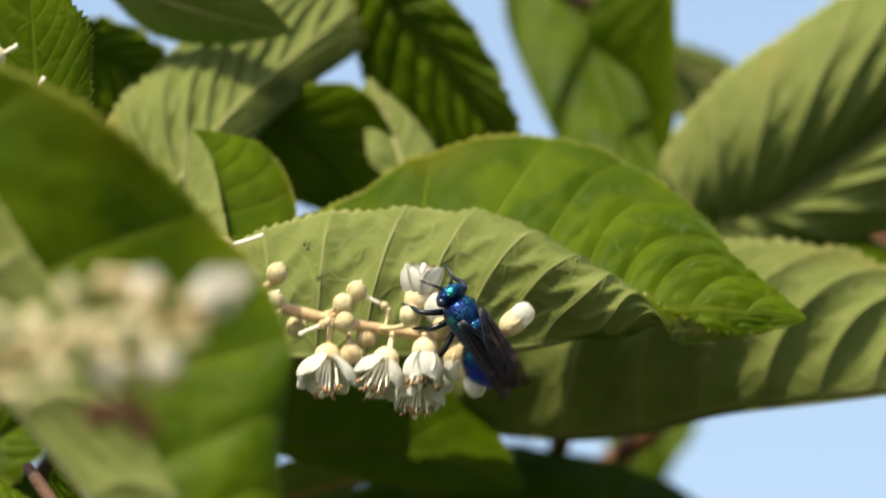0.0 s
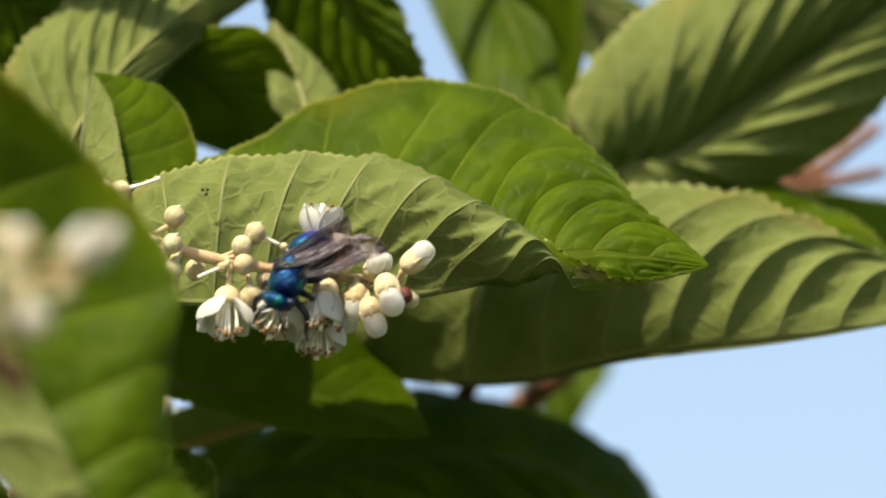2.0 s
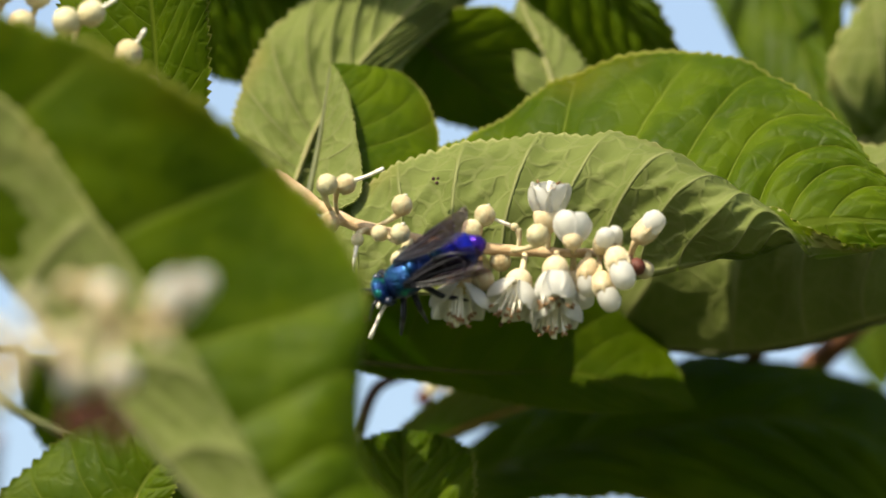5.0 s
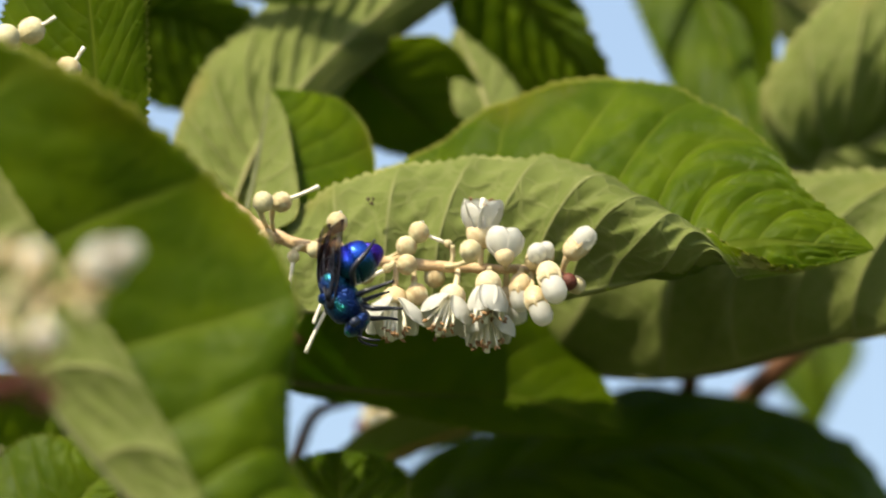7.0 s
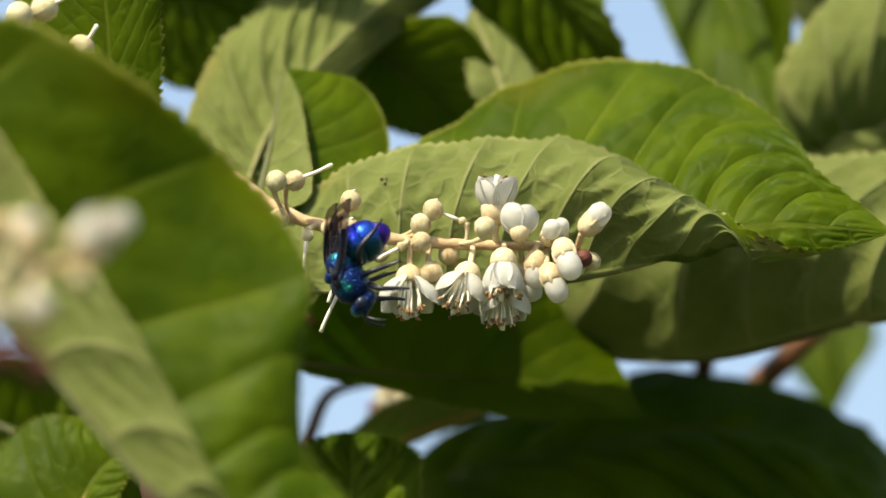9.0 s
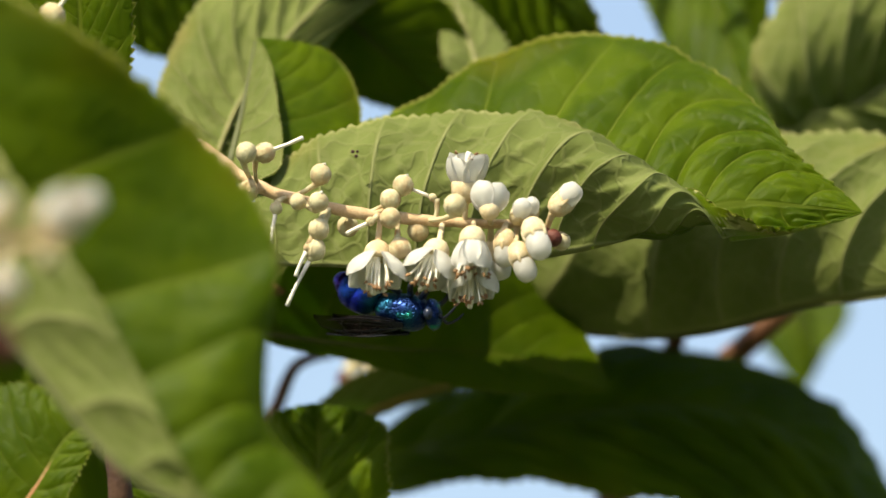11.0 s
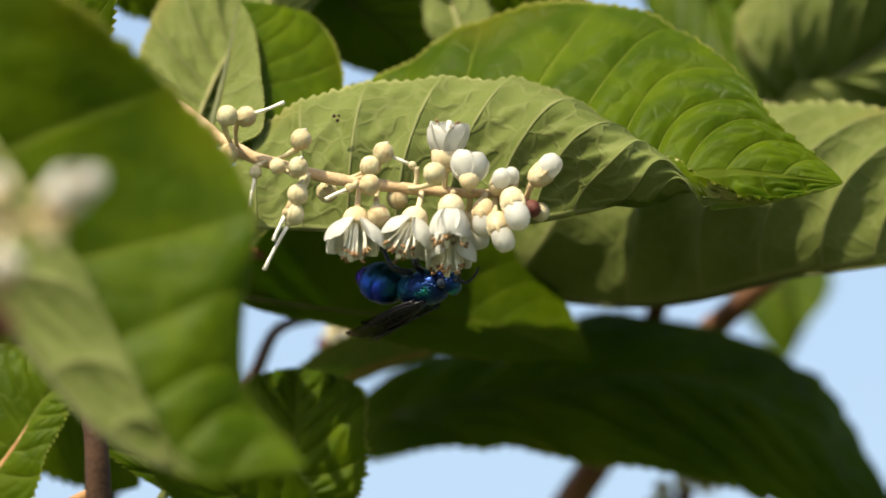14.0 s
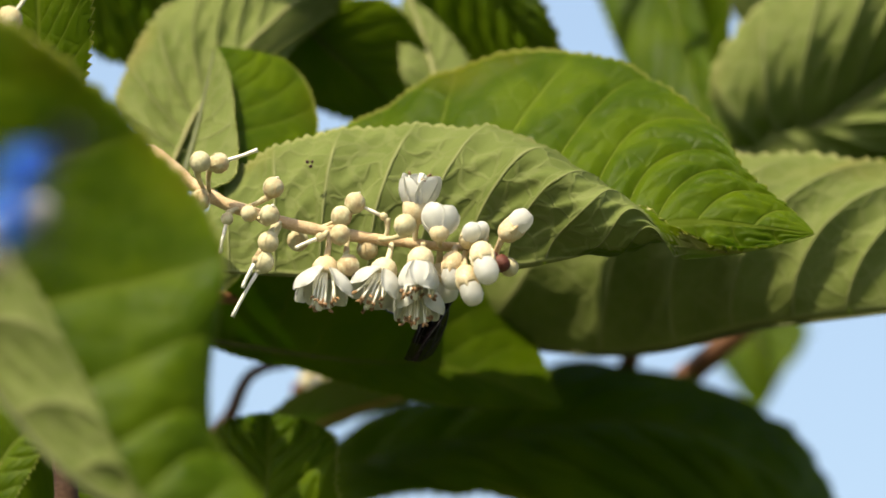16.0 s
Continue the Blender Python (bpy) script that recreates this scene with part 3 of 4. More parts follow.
# green leaf, upper left
leaf([(-50.3, 18.0, 0.0), (-48.7, 33.2, 0.0), (-50.2, 54.9, 0.0)],
     [(0.3, (-60.4, 26.3, -4.0)), (0.55, (-62.6, 38.5, -4.0)), (0.8, (-59.9, 48.9, -4.0))],
     [(0.3, (-42.4, 25.8, 2.0)), (0.55, (-41.2, 39.4, 2.0)), (0.8, (-43.0, 48.2, 2.0))],
     see="top", bulge=(0.8, 0.8), stalk=HUB, teeth=40, quilt=0.1, seed=17, label="green leaf beside the fruiting raceme")
# leaf below the shaded one
leaf([(-23.8, -28.1, -63.2), (-10.3, -21.2, -63.2), (8.3, -15.6, -63.2)],
     [(0.3, (-16.6, -19.5, -54.4)), (0.6, (-5.7, -14.4, -54.4))],
     [(0.3, (-13.1, -24.3, -69.8)), (0.6, (-2.1, -19.7, -69.8))],
     see="under", bulge=(-0.5, -0.5), stalk=HUB_LOW, teeth=26, seed=18, rib=RED_RIB, label="shaded leaf with a reddish midrib")
# yellow leaf far behind
leaf([(50.0, 2.0, -156.0), (54.4, -11.1, -149.0), (54.6, -20.3, -144.0)],
     [(0.35, (45.8, -7.3, -152.0)), (0.7, (50.2, -15.0, -147.0))],
     [(0.35, (61.6, -5.5, -150.0)), (0.7, (58.6, -13.5, -145.0))],
     see="top", bulge=(0.6, 0.6), stalk=(49.6, 4.5, -146.0), teeth=20, seed=19, label="yellow-green sunlit leaf far behind")
# upper left background
leaf([(-51.8, 46.9, -52.2), (-38.4, 45.1, -52.2), (-22.2, 35.4, -52.2)],
     [(0.35, (-45.7, 33.2, -52.2)), (0.7, (-34.7, 30.9, -52.2))],
     [(0.35, (-41.1, 50.3, -47.8)), (0.7, (-29.3, 46.4, -47.8))],
     see="top", bulge=(0.8, 0.8), stalk=(-60.2, 45.1, -52.2), teeth=28, seed=20, quilt=0.9, cells=0.7, label="veined leaf in half shade")
leaf([(-41.5, 58.3, -41.4), (-27.2, 51.9, -41.4), (-10.5, 48.1, -41.4)],
     [(0.4, (-31.1, 47.9, -45.7)), (0.7, (-21.9, 46.4, -45.7))],
     [(0.4, (-25.9, 58.4, -37.1)), (0.7, (-16.6, 53.6, -37.1))],
     see="under", bulge=(-0.8, -0.8), stalk=(-50.7, 63.1, -41.4), teeth=28, seed=21, label="dark leaf seen from below")
# right edge and lower right
leaf([(81.0, 18.3, -90.3), (93.1, 14.1, -90.3), (112.0, 9.9, -90.3)],
     [(0.35, (90.1, 9.0, -95.0)), (0.7, (102.2, 7.3, -95.0))],
     [(0.35, (90.4, 18.7, -81.1)), (0.7, (102.4, 16.6, -81.1))],
     see="under", bulge=(-0.6, -0.6), stalk=(78.2, 20.6, -97.3), teeth=26, seed=22, label="dark leaf beside reddish twigs")
leaf([(71.0, -51.3, -85.7), (72.2, -42.7, -85.7), (73.9, -35.1, -85.7)],
     [(0.4, (68.3, -43.1, -85.7)), (0.7, (70.7, -38.3, -85.7))],
     [(0.4, (76.1, -44.4, -85.7)), (0.7, (75.2, -39.2, -85.7))],
     see="top", bulge=(0.4, 0.4), stalk=(67.1, -56.5, -85.7), teeth=22, seed=23, label="dark leaf tip in shade")


# lower left, behind the near leaf
leaf([(-62.7, -21.2, -41.4), (-51.9, -12.4, -41.4), (-40.2, -6.1, -41.4)],
     [(0.35, (-56.9, -8.6, -41.4)), (0.7, (-48.6, -5.3, -41.4))],
     [(0.35, (-52.0, -20.3, -39.2)), (0.7, (-44.5, -12.8, -39.2))],
     see="top", bulge=(0.5, 0.5), stalk=(-81.4, -8.8, -45.7), teeth=26, seed=27, label="dark leaf behind the stem")
leaf([(-73.8, -7.3, -45.7), (-58.9, -15.9, -45.7), (-40.9, -38.0, -45.7)],
     [(0.35, (-71.1, -20.7, -50.0)), (0.7, (-57.1, -35.3, -50.0))],
     [(0.35, (-57.6, -10.1, -41.4)), (0.7, (-43.7, -22.0, -41.4))],
     see="top", bulge=(0.5, 0.5), stalk=(-81.4, -8.8, -45.7), teeth=30, seed=24, label="dark leaf behind the stem")
leaf([(-34.5, -37.7, -12.1), (-40.5, -25.0, -12.1), (-43.8, -14.6, -12.1)],
     [(0.3, (-43.9, -31.5, -12.1)), (0.6, (-45.8, -22.7, -12.1))],
     [(0.3, (-34.8, -31.9, -6.0)), (0.6, (-39.1, -22.4, -6.0))],
     see="top", bulge=(-0.6, -0.6), stalk=(-41.5, -43.0, 23.5), teeth=30, quilt=0.5, seed=25, label="small folded leaf by the stem")


# stems and twigs
def twig(points, radii, mat, label, n=26):
    pts, rad = [Vector(points[0])], [radii[0]]
    at = np.linspace(0, 1, len(radii))
    for k in range(1, len(points)):           # split long stretches so that the curve stays close to its points
        a, b = Vector(points[k - 1]), Vector(points[k])
        m = max(1, round((b - a).length / 22))
        for i in range(1, m + 1):
            pts.append(a.lerp(b, i / m))
            rad.append(float(np.interp((k - 1 + i / m) / (len(points) - 1), at, radii)))
    points, radii, n = pts, rad, max(n, 3 * len(pts))
    return part("branch", tube(points, radii, n=n, sides=10, wobble=0.12), mat, shrub, label)


FOOT = (-90, -1723, 345)
MAIN = (-47.7, -39.2, -63.2)
FORK = (-60, -420, -90)
twig([FOOT, (-105, -1150, 190), (-70, -700, 20), FORK], [9, 7.5, 5.5, 4.2], BARK, "brown main stem", 40)
twig([FORK, (-48.0, -56.1, -63.2), MAIN, (-48.5, -24.7, -56.5), (-40.3, -10.2, -32.9), HUB], [4.0, 3.0, 2.2, 2.0, 1.7, 1.4], BARK, "dark brown stem")
twig([FORK, (-41.2, -68.5, 19.7), (-41.6, -36.7, 23.5), (-42.4, -27.3, 23.5), (-44.1, -23.8, 19.7), (-49.2, -16.4, 9.9)], [3.0, 2.3, 1.8, 1.6, 1.2, 0.8], BARK, "dark reddish-brown stem")
twig([HUB, (-33.8, 7.0, -20.3), HUB_UP], [1.4, 1.3, 1.1], BARK, "brown shoot")
twig([HUB, (-23.1, -3.5, -24.3), (-14.2, -0.9, -34.5), (-5.2, 1.6, -48.4), HUB_BACK], [1.3, 0.9, 0.8, 0.8, 0.9], RED_TWIG, "thin orange-brown twig")
BR = (22.1, -40.3, -100.0)
twig([FORK, (4.2, -70.2, -110.4), BR, (31.6, -27.6, -100.0), (42.0, -15.7, -95.0), (50.6, -7.9, -90.0), (61.0, 2.6, -92.0)], [4.2, 3.2, 2.6, 2.3, 2.1, 1.8, 1.5], RED_TWIG, "brown branch against the sky", 40)
twig([(32.4, -26.7, -100.0), (32.1, -17.1, -92.0), (34.7, -11.0, -88.0), (29.1, -2.3, -75.8), HUB_BACK], [1.9, 1.7, 1.6, 1.4, 1.2], RED_TWIG, "short brown side twig")
twig([MAIN, (-32.2, -27.3, -63.2), HUB_LOW, (-22.1, -15.0, -69.8), (-16.0, -12.9, -76.6)], [2.0, 1.6, 1.2, 0.9, 0.7], BARK, "thin dark curved twig")
twig([(61.0, 2.6, -92.0), (81.8, 20.2, -99.6), (89.0, 22.9, -102.0), (98.7, 30.0, -104.3)], [1.6, 1.5, 1.3, 1.0], RED_TWIG, "reddish twig")
twig([(78.2, 20.6, -97.3), (85.3, 20.1, -99.6), (99.4, 23.0, -102.0)], [1.4, 1.2, 0.9], RED_TWIG, "reddish twig")
twig([(61.0, 2.6, -92.0), (59.9, 20.1, -63.2), HUB_RIGHT], [1.6, 1.4, 1.2], BARK, "brown twig")
twig([(50.6, -7.9, -90.0), (46.5, -2.2, -118.5), (49.6, 4.5, -146.0)], [1.4, 1.2, 0.8], BARK, "thin twig")
twig([HUB_UP, (-9.3, 49.2, -63.2), (0.7, 68.3, -67.6), HUB_TOP, (40.7, 56.0, -92.6), (44.0, 82.9, -69.8)], [1.4, 1.4, 1.4, 1.3, 1.1, 0.8], BARK, "brown twig", 40)
twig([HUB_UP, (-36.1, 33.4, -63.2), (-60.2, 45.1, -52.2), (-50.7, 63.1, -41.4)], [1.3, 1.2, 1.1, 0.9], BARK, "brown twig")
twig([BR, (41.2, -58.4, -92.3), (67.1, -56.5, -85.7)], [1.3, 1.3, 1.0], BARK, "brown twig")
twig([FORK, (-150, -200, 40), (-100.7, 17.2, 75.0), (-95.7, 42.3, 67.9), (-87.3, 49.6, 75.0)], [3.0, 2.6, 2.2, 1.8, 1.6], BARK, "brown side stem")
twig([FORK, (-2.9, -89.3, 0.0), (-7.5, -60.3, 19.7)], [1.6, 1.3, 0.9], BARK, "brown twig")
twig([(-28.3, 25.3, -41.4), (-6.2, 13.4, -45.7), (10.9, 18.6, -41.4)], [1.0, 0.9, 0.7], BARK, "thin twig")
twig([FORK, (-68.8, -54.5, 75.0), (-63.9, -34.6, 125.4), (-61.6, -23.5, 148.9), (-59.2, -13.6, 164.0)], [2.8, 2.0, 1.6, 1.3, 1.1], RED_TWIG, "reddish shoot that carries the near flowers", 30)


# ---------------------------------------------------------------- flowers
def petal(base, axis, out, length, width, spread, curl):
    """One thick, rounded, spoon-shaped petal from base along axis, leaning to out."""
    z, x = Vector(axis).normalized(), Vector(out).normalized()
    y = z.cross(x)
    nh, nw = 17, 11
    front, back = [], []
    for i in range(nh):
        h = i / (nh - 1)
        w = width / 2 * (0.30 + 0.70 * math.sin(math.pi / 2 * h / 0.6) ** 1.1 if h < 0.6 else max(0.02, 1 - ((h - 0.6) / 0.403) ** 2.6) ** 0.42)
        r = 0.75 + spread * (1 - (1 - min(1.0, h / 0.7)) ** 2.0) + curl * h * h - 0.10 * length * h ** 4
        for j in range(nw):
            a = (j / (nw - 1) - 0.5) * 2
            cup = -0.55 * a * a * w * (1 - 0.35 * h * h)
            p = Vector(base) + z * (length * h) + x * (r + cup) + y * (a * w * (1 - 0.08 * a * a))
            front.append(p)
            back.append(p - x * 0.24 * (1 - 0.6 * abs(a) ** 3))
    q = [(i * nw + j, i * nw + j + 1, (i + 1) * nw + j + 1, (i + 1) * nw + j) for i in range(nh - 1) for j in range(nw - 1)]
    o = nh * nw
    ring = [i * nw for i in range(nh)] + [(nh - 1) * nw + j for j in range(1, nw)] + [i * nw + nw - 1 for i in range(nh - 2, -1, -1)] + list(range(nw - 2, 0, -1))
    sh = Shape().add(front + back, q)
    sh.f += [tuple(k + o for k in reversed(t)) for t in q] + [(ring[i], ring[i - 1], ring[i - 1] + o, ring[i] + o) for i in range(len(ring))]
    sh.k = [0] * len(sh.f)
    return sh


def side_vectors(axis):
    z = Vector(axis).normalized()
    x = z.cross(Vector((0.1, 0.25, 1)))
    x = x.normalized() if x.length > 0.05 else z.orthogonal().normalized()
    return z, x, z.cross(x)


def flower(rac, root, base, axis, size=1.0, spread=1.9, curl=0.4, seed=0, stamens=6.2, gap=True):
    """An open bell: stalk and calyx, five petals, a brush of stamens, a style. gap: two petals part towards the viewer."""
    rnd = random.Random(seed)
    z, x, y = side_vectors(axis)
    b = Vector(base)
    sh = tube([root, (Vector(root) + b) / 2 - z * 0.3, b], [0.42, 0.4, 0.5], n=8, sides=7)
    turned([(-0.4 * size, 0.5), (-0.15 * size, 1.0 * size), (0.3 * size, 1.45 * size), (0.9 * size, 1.72 * size), (1.7 * size, 1.8 * size), (2.1 * size, 1.7 * size), (2.15 * size, 0.7)], b, z, 14, sh)
    fl = part("flower", sh, CALYX, rac, "white bell-shaped flower with a cream calyx")
    turn = math.atan2(y.z, x.z) + math.pi / 5 + rnd.uniform(-0.12, 0.12)
    for i in range(5):
        w = turn + 2 * math.pi * i / 5 + (0.38 if i == 0 else -0.38 if i == 4 else 0) * gap + rnd.uniform(-0.06, 0.06)
        out = x * math.cos(w) + y * math.sin(w)
        front = i in (0, 4) and gap
        part("petal", petal(b + z * 0.8 * size, z + out * rnd.uniform(-0.04, 0.1), out, (4.3 if front else 4.8) * size * rnd.uniform(0.94, 1.06), 5.2 * size,
                            spread * size * (1.12 if front else rnd.uniform(0.88, 1.02)), curl * size), PETAL, fl)
    if stamens:
        fil, ant = Shape(), Shape()
        for i in range(13 if stamens > 6 else 5):
            w = turn - math.pi / 5 + rnd.uniform(-1.0, 1.0) if i < 8 else rnd.uniform(0, 6.28)
            out = x * math.cos(w) + y * math.sin(w)
            e = b + z * (stamens * size * rnd.uniform(0.86, 1.1)) + out * (2.3 * size * rnd.uniform(0.45, 1.2))
            tube([b + z * 1.2 * size + out * 0.6 * size, b + z * 3.6 * size + out * 1.5 * size, e], [0.24, 0.2, 0.14], n=6, sides=5, shape=fil)
            for k in (-1, 1):
                turned(egg(0.75, 0.2, 5), e - z * 0.2 + x * 0.14 * k, z + out * rnd.uniform(-0.6, 1.6) + y * rnd.uniform(-0.6, 0.6), 6, ant)
        part("stamen_tuft", fil, FILAMENT, fl)
        part("anther_tuft", ant, ANTHER, fl, "brown anthers")
        part("style", tube([b + z * size, b + z * 4 * size, b + z * (stamens + 0.6) * size + x * 0.3], [0.36, 0.32, 0.4], n=7, sides=6), FILAMENT, fl)
    return fl


def bud(rac, root, base, axis, size=1.0, tip=0.55):
    """A closed bud: a cream cup of sepals on a short stalk, the white rolled petals bulging out of it."""
    z, x, y = side_vectors(axis)
    b = Vector(base)
    sh = tube([root, (Vector(root) + b) / 2 - z * 0.2, b], [0.46, 0.44, 0.6], n=8, sides=7)
    turned([(-0.3 * size, 0.5 * size), (0.0, 1.05 * size), (0.6 * size, 1.46 * size), (1.4 * size, 1.6 * size), (2.2 * size, 1.58 * size), (2.5 * size, 1.4 * size)], b, z, 14, sh)
    for i in range(5):
        w = 2 * math.pi * i / 5
        o = x * math.cos(w) + y * math.sin(w)
        tube([b + z * 1.4 * size + o * 1.25 * size, b + z * 2.4 * size + o * 1.36 * size, b + z * 3.0 * size + o * 1.40 * size], [0.45 * size, 0.34 * size, 0.12], n=6, sides=6, shape=sh)
    ob = part("bud", sh, CALYX, rac, "closed flower bud, cream below and white at the tip")
    if tip:
        pet = turned(egg(3.9 * size, 1.58 * size, 11, 0.66), b + z * (0.6 * size + tip * 1.1 * size), z, 16)
        for k in range(3):                    # overlapping edges of the rolled petals
            w = 2.1 * k + 0.5
            o, q = x * math.cos(w) + y * math.sin(w), x * math.cos(w + 0.7) + y * math.sin(w + 0.7)
            h = b + z * (0.6 * size + tip * 1.1 * size)
            tube([h + z * 1.2 * size + o * 1.36 * size, h + z * 2.6 * size + q * 1.34 * size, h + z * 3.75 * size + q * 0.35 * size], [0.16 * size, 0.26 * size, 0.12 * size], n=9, sides=6, shape=pet)
        part("petal_tip", pet, PETAL, ob, "white rolled petals")
    return ob


def capsule(rac, root, base, axis, size=1.0, style=0.0, brown=False):
    """A young round fruit on its stalk, with or without its style."""
    z, x, y = side_vectors(axis)
    b = Vector(base)
    sh = tube([root, (Vector(root) + b) / 2 - z * 0.25, b], [0.36, 0.33, 0.5], n=8, sides=7)
    turned([(-0.2, 0.4), (0.1, 0.9), (0.7, 1.35), (1.4, 1.5), (2.1, 1.35), (2.6, 0.9), (2.85, 0.35)], b, z, 12, sh)
    for i in range(5):                        # sepal tips hugging the fruit
        w = 2 * math.pi * i / 5
        o = x * math.cos(w) + y * math.sin(w)
        tube([b + z * 0.3 + o * 1.2, b + z * 1.3 + o * 1.5, b + z * 2.1 + o * 1.36], [0.05, 0.07, 0.03], n=5, sides=5, shape=sh)
    if size != 1:
        sh.v = [tuple(b + (Vector(p) - b) * size) if i >= 56 else p for i, p in enumerate(sh.v)]
    ob = part("fruit", sh, RUST if brown else CAPSULE, rac, "rust-red dried bud" if brown else "cream-green round young fruit")
    if style:
        part("style", tube([b + z * 2.5 * size, b + z * (2.5 + style * 0.5) + x * 0.1, b + z * (2.5 + style)], [0.3, 0.24, 0.3], n=6, sides=6), FILAMENT, ob)
    return ob


def along(line, p):
    """The point of a curve nearest to p."""
    return min(line, key=lambda q: (q - Vector(p)).length)


# the flowering raceme in the middle
FOOT_RACEME = (-32.4, 17.2, 0.0)
raceme = thing("flower_raceme", FOOT_RACEME, "arching flower spike with white bells, buds and cream young fruits", "flower", "flower spikes of the shrub")
STALK = [FOOT_RACEME, (-25.9, 12.4, 4.0), (-21.0, 9.9, 6.0), (-13.6, 7.8, 7.9), (-7.4, 6.6, 7.9), (-1.8, 5.9, 7.9), (3.0, 5.4, 7.9), (8.6, 5.1, 7.9), (13.3, 4.8, 7.9), (17.4, 4.2, 7.9)]
part("stalk", tube([HUB_UP] + STALK, [0.9, 0.9, 0.95, 0.9, 0.85, 0.8, 0.75, 0.65, 0.5], n=60, sides=9, wobble=0.25), RACHIS, raceme, "downy cream-brown flower stalk")
LINE = spline(STALK, 80)
for base, axis, size, spread, curl, seed, gap in [
        ((-6.4, 2.5, 11.0), (-0.06, -1, 0.34), 1.1, 2.5, 0.8, 1, True),
        ((2.2, 2.5, 11.0), (-0.36, -1, 0.36), 1.1, 2.4, 0.7, 2, True),
        ((7.1, 4.3, 14.4), (-0.06, -1, 0.30), 1.06, 1.7, 0.5, 3, False),
        ((6.8, 0.7, 10.0), (-0.02, -1, 0.25), 1.12, 2.2, 0.5, 4, True),
        ((6.0, 8.4, 9.0), (0.04, 1, -0.1), 1.2, 1.25, 0.8, 5, True),
        ((9.4, 6.0, 13.6), (0.02, 0.8, -0.6), 0.8, 2.3, 0.8, 6, False)]:
    flower(raceme, along(LINE, base), base, axis, size, spread, curl, seed, stamens=(5.1 if seed == 5 else 0) if axis[1] > 0 else 6.3, gap=gap)
for base, axis, size, tip in [
        ((18.3, 6.5, 10.0), (0.72, 0.72, 0.1), 1.05, 0.45), ((15.2, 5.2, 13.6), (0.28, -0.85, 0.55), 1.12, 1.0), ((13.0, 2.0, 13.2), (0.38, -1, 0.25), 1.02, 0.95),
        ((11.5, 4.0, 12.0), (-0.02, -1, 0.15), 0.98, 0.75), ((13.2, 5.4, 10.8), (0.25, 0.55, 0.8), 0.84, 0.9), ((14.9, 5.4, 9.9), (0.15, 0.75, 0.65), 0.74, 0.8),
        ((9.3, 2.4, 6.0), (0.3, -0.9, 0.0), 1.0, 1.0)]:
    bud(raceme, along(LINE, base), base, axis, size, tip)
for base, axis, size, style, brown in [
        ((-14.4, 6.0, 12.0), (-0.15, -1, 0.25), 1.0, 0, False), ((-14.9, 3.2, 12.0), (-0.25, -1, 0.2), 1.05, 0, False), ((-15.6, 1.2, 12.6), (-0.46, -0.9, 0.1), 0.4, 5.6, False), ((-16.0, 2.6, 13.0), (-0.4, -0.9, 0.1), 0.4, 2.4, False),
        ((-10.9, 6.5, 5.0), (0.05, -1, 0.1), 1.02, 0, False), ((-3.6, 3.1, 12.4), (0.3, -1, 0.2), 1.05, 0, False), ((-0.9, 5.6, 7.0), (0.05, -1, 0.15), 1.02, 0, False),
        ((-4.8, 7.4, 8.6), (0.1, 1, 0.25), 1.0, 0, False), ((-3.3, 9.4, 8.2), (0.35, 1, 0.1), 1.0, 0.5, False), ((-14.8, 11.2, 9.9), (0.35, 1, 0.2), 1.0, 0.5, False),
        ((-14.9, 7.4, 12.6), (0.25, 0.9, 0.4), 0.95, 0.4, False), ((4.7, 6.4, 13.6), (-0.05, 0.9, 0.5), 1.08, 0, False), ((-23.4, 15.2, 9.9), (0.95, 0.35, 0.2), 1.0, 4.8, False),
        ((-25.2, 14.6, 11.9), (0.4, 0.8, 0.4), 1.0, 0, False), ((-24.6, 11.6, 7.9), (-0.1, -1, 0.3), 1.0, 0, False), ((-20.6, 8.6, 9.4), (-0.15, -1, 0.2), 0.6, 3.4, False), ((-17.2, 8.4, 10.4), (-0.3, 0.2, 0.9), 0.8, 0, False),
        ((-4.7, 5.4, 12.0), (0.15, 0.5, 0.9), 1.0, 0, False), ((1.8, 8.7, 8.0), (-0.93, 0.36, 0.0), 0.4, 2.4, False), ((-6.9, 5.9, 10.9), (-0.9, -0.45, 0.3), 0.45, 2.0, False),
        ((17.5, 3.4, 10.4), (0.65, -0.5, 0.6), 0.85, 0, True), ((18.3, 3.0, 9.0), (0.8, -0.5, 0.2), 0.9, 0, False)]:
    capsule(raceme, along(LINE, Vector(base) - Vector((4.2 if axis[1] > 0.8 and size > 0.5 else 0, 0, 0))), base, axis, size, style, brown)

# the near raceme, out of focus
FOOT_NEAR = (-59.2, -14.0, 164.0)
near = thing("flower_raceme", FOOT_NEAR, "blurred near flower spike with white and cream flowers", "flower", "flower spikes of the shrub")
NEAR_STALK = [FOOT_NEAR, (-60.1, -7.4, 171.4), (-56.7, -1.2, 171.4), (-48.4, 2.3, 171.4), (-39.4, 3.7, 171.4), (-32.5, 4.4, 171.4)]
part("stalk", tube(NEAR_STALK, [1.1, 1.0, 0.9, 0.8, 0.7, 0.5], n=40, sides=9, wobble=0.25), RACHIS, near, "downy cream-brown flower stalk")
LINE_NEAR = spline(NEAR_STALK, 60)
for base, axis, size, seed in [((-35.3, 6.0, 178.7), (0.6, 0.3, 0.3), 1.0, 11), ((-39.5, 0.7, 188.8), (0.2, -0.8, 0.4), 0.7, 12)]:
    flower(near, along(LINE_NEAR, base), base, axis, size, 1.5, 0.3, seed)
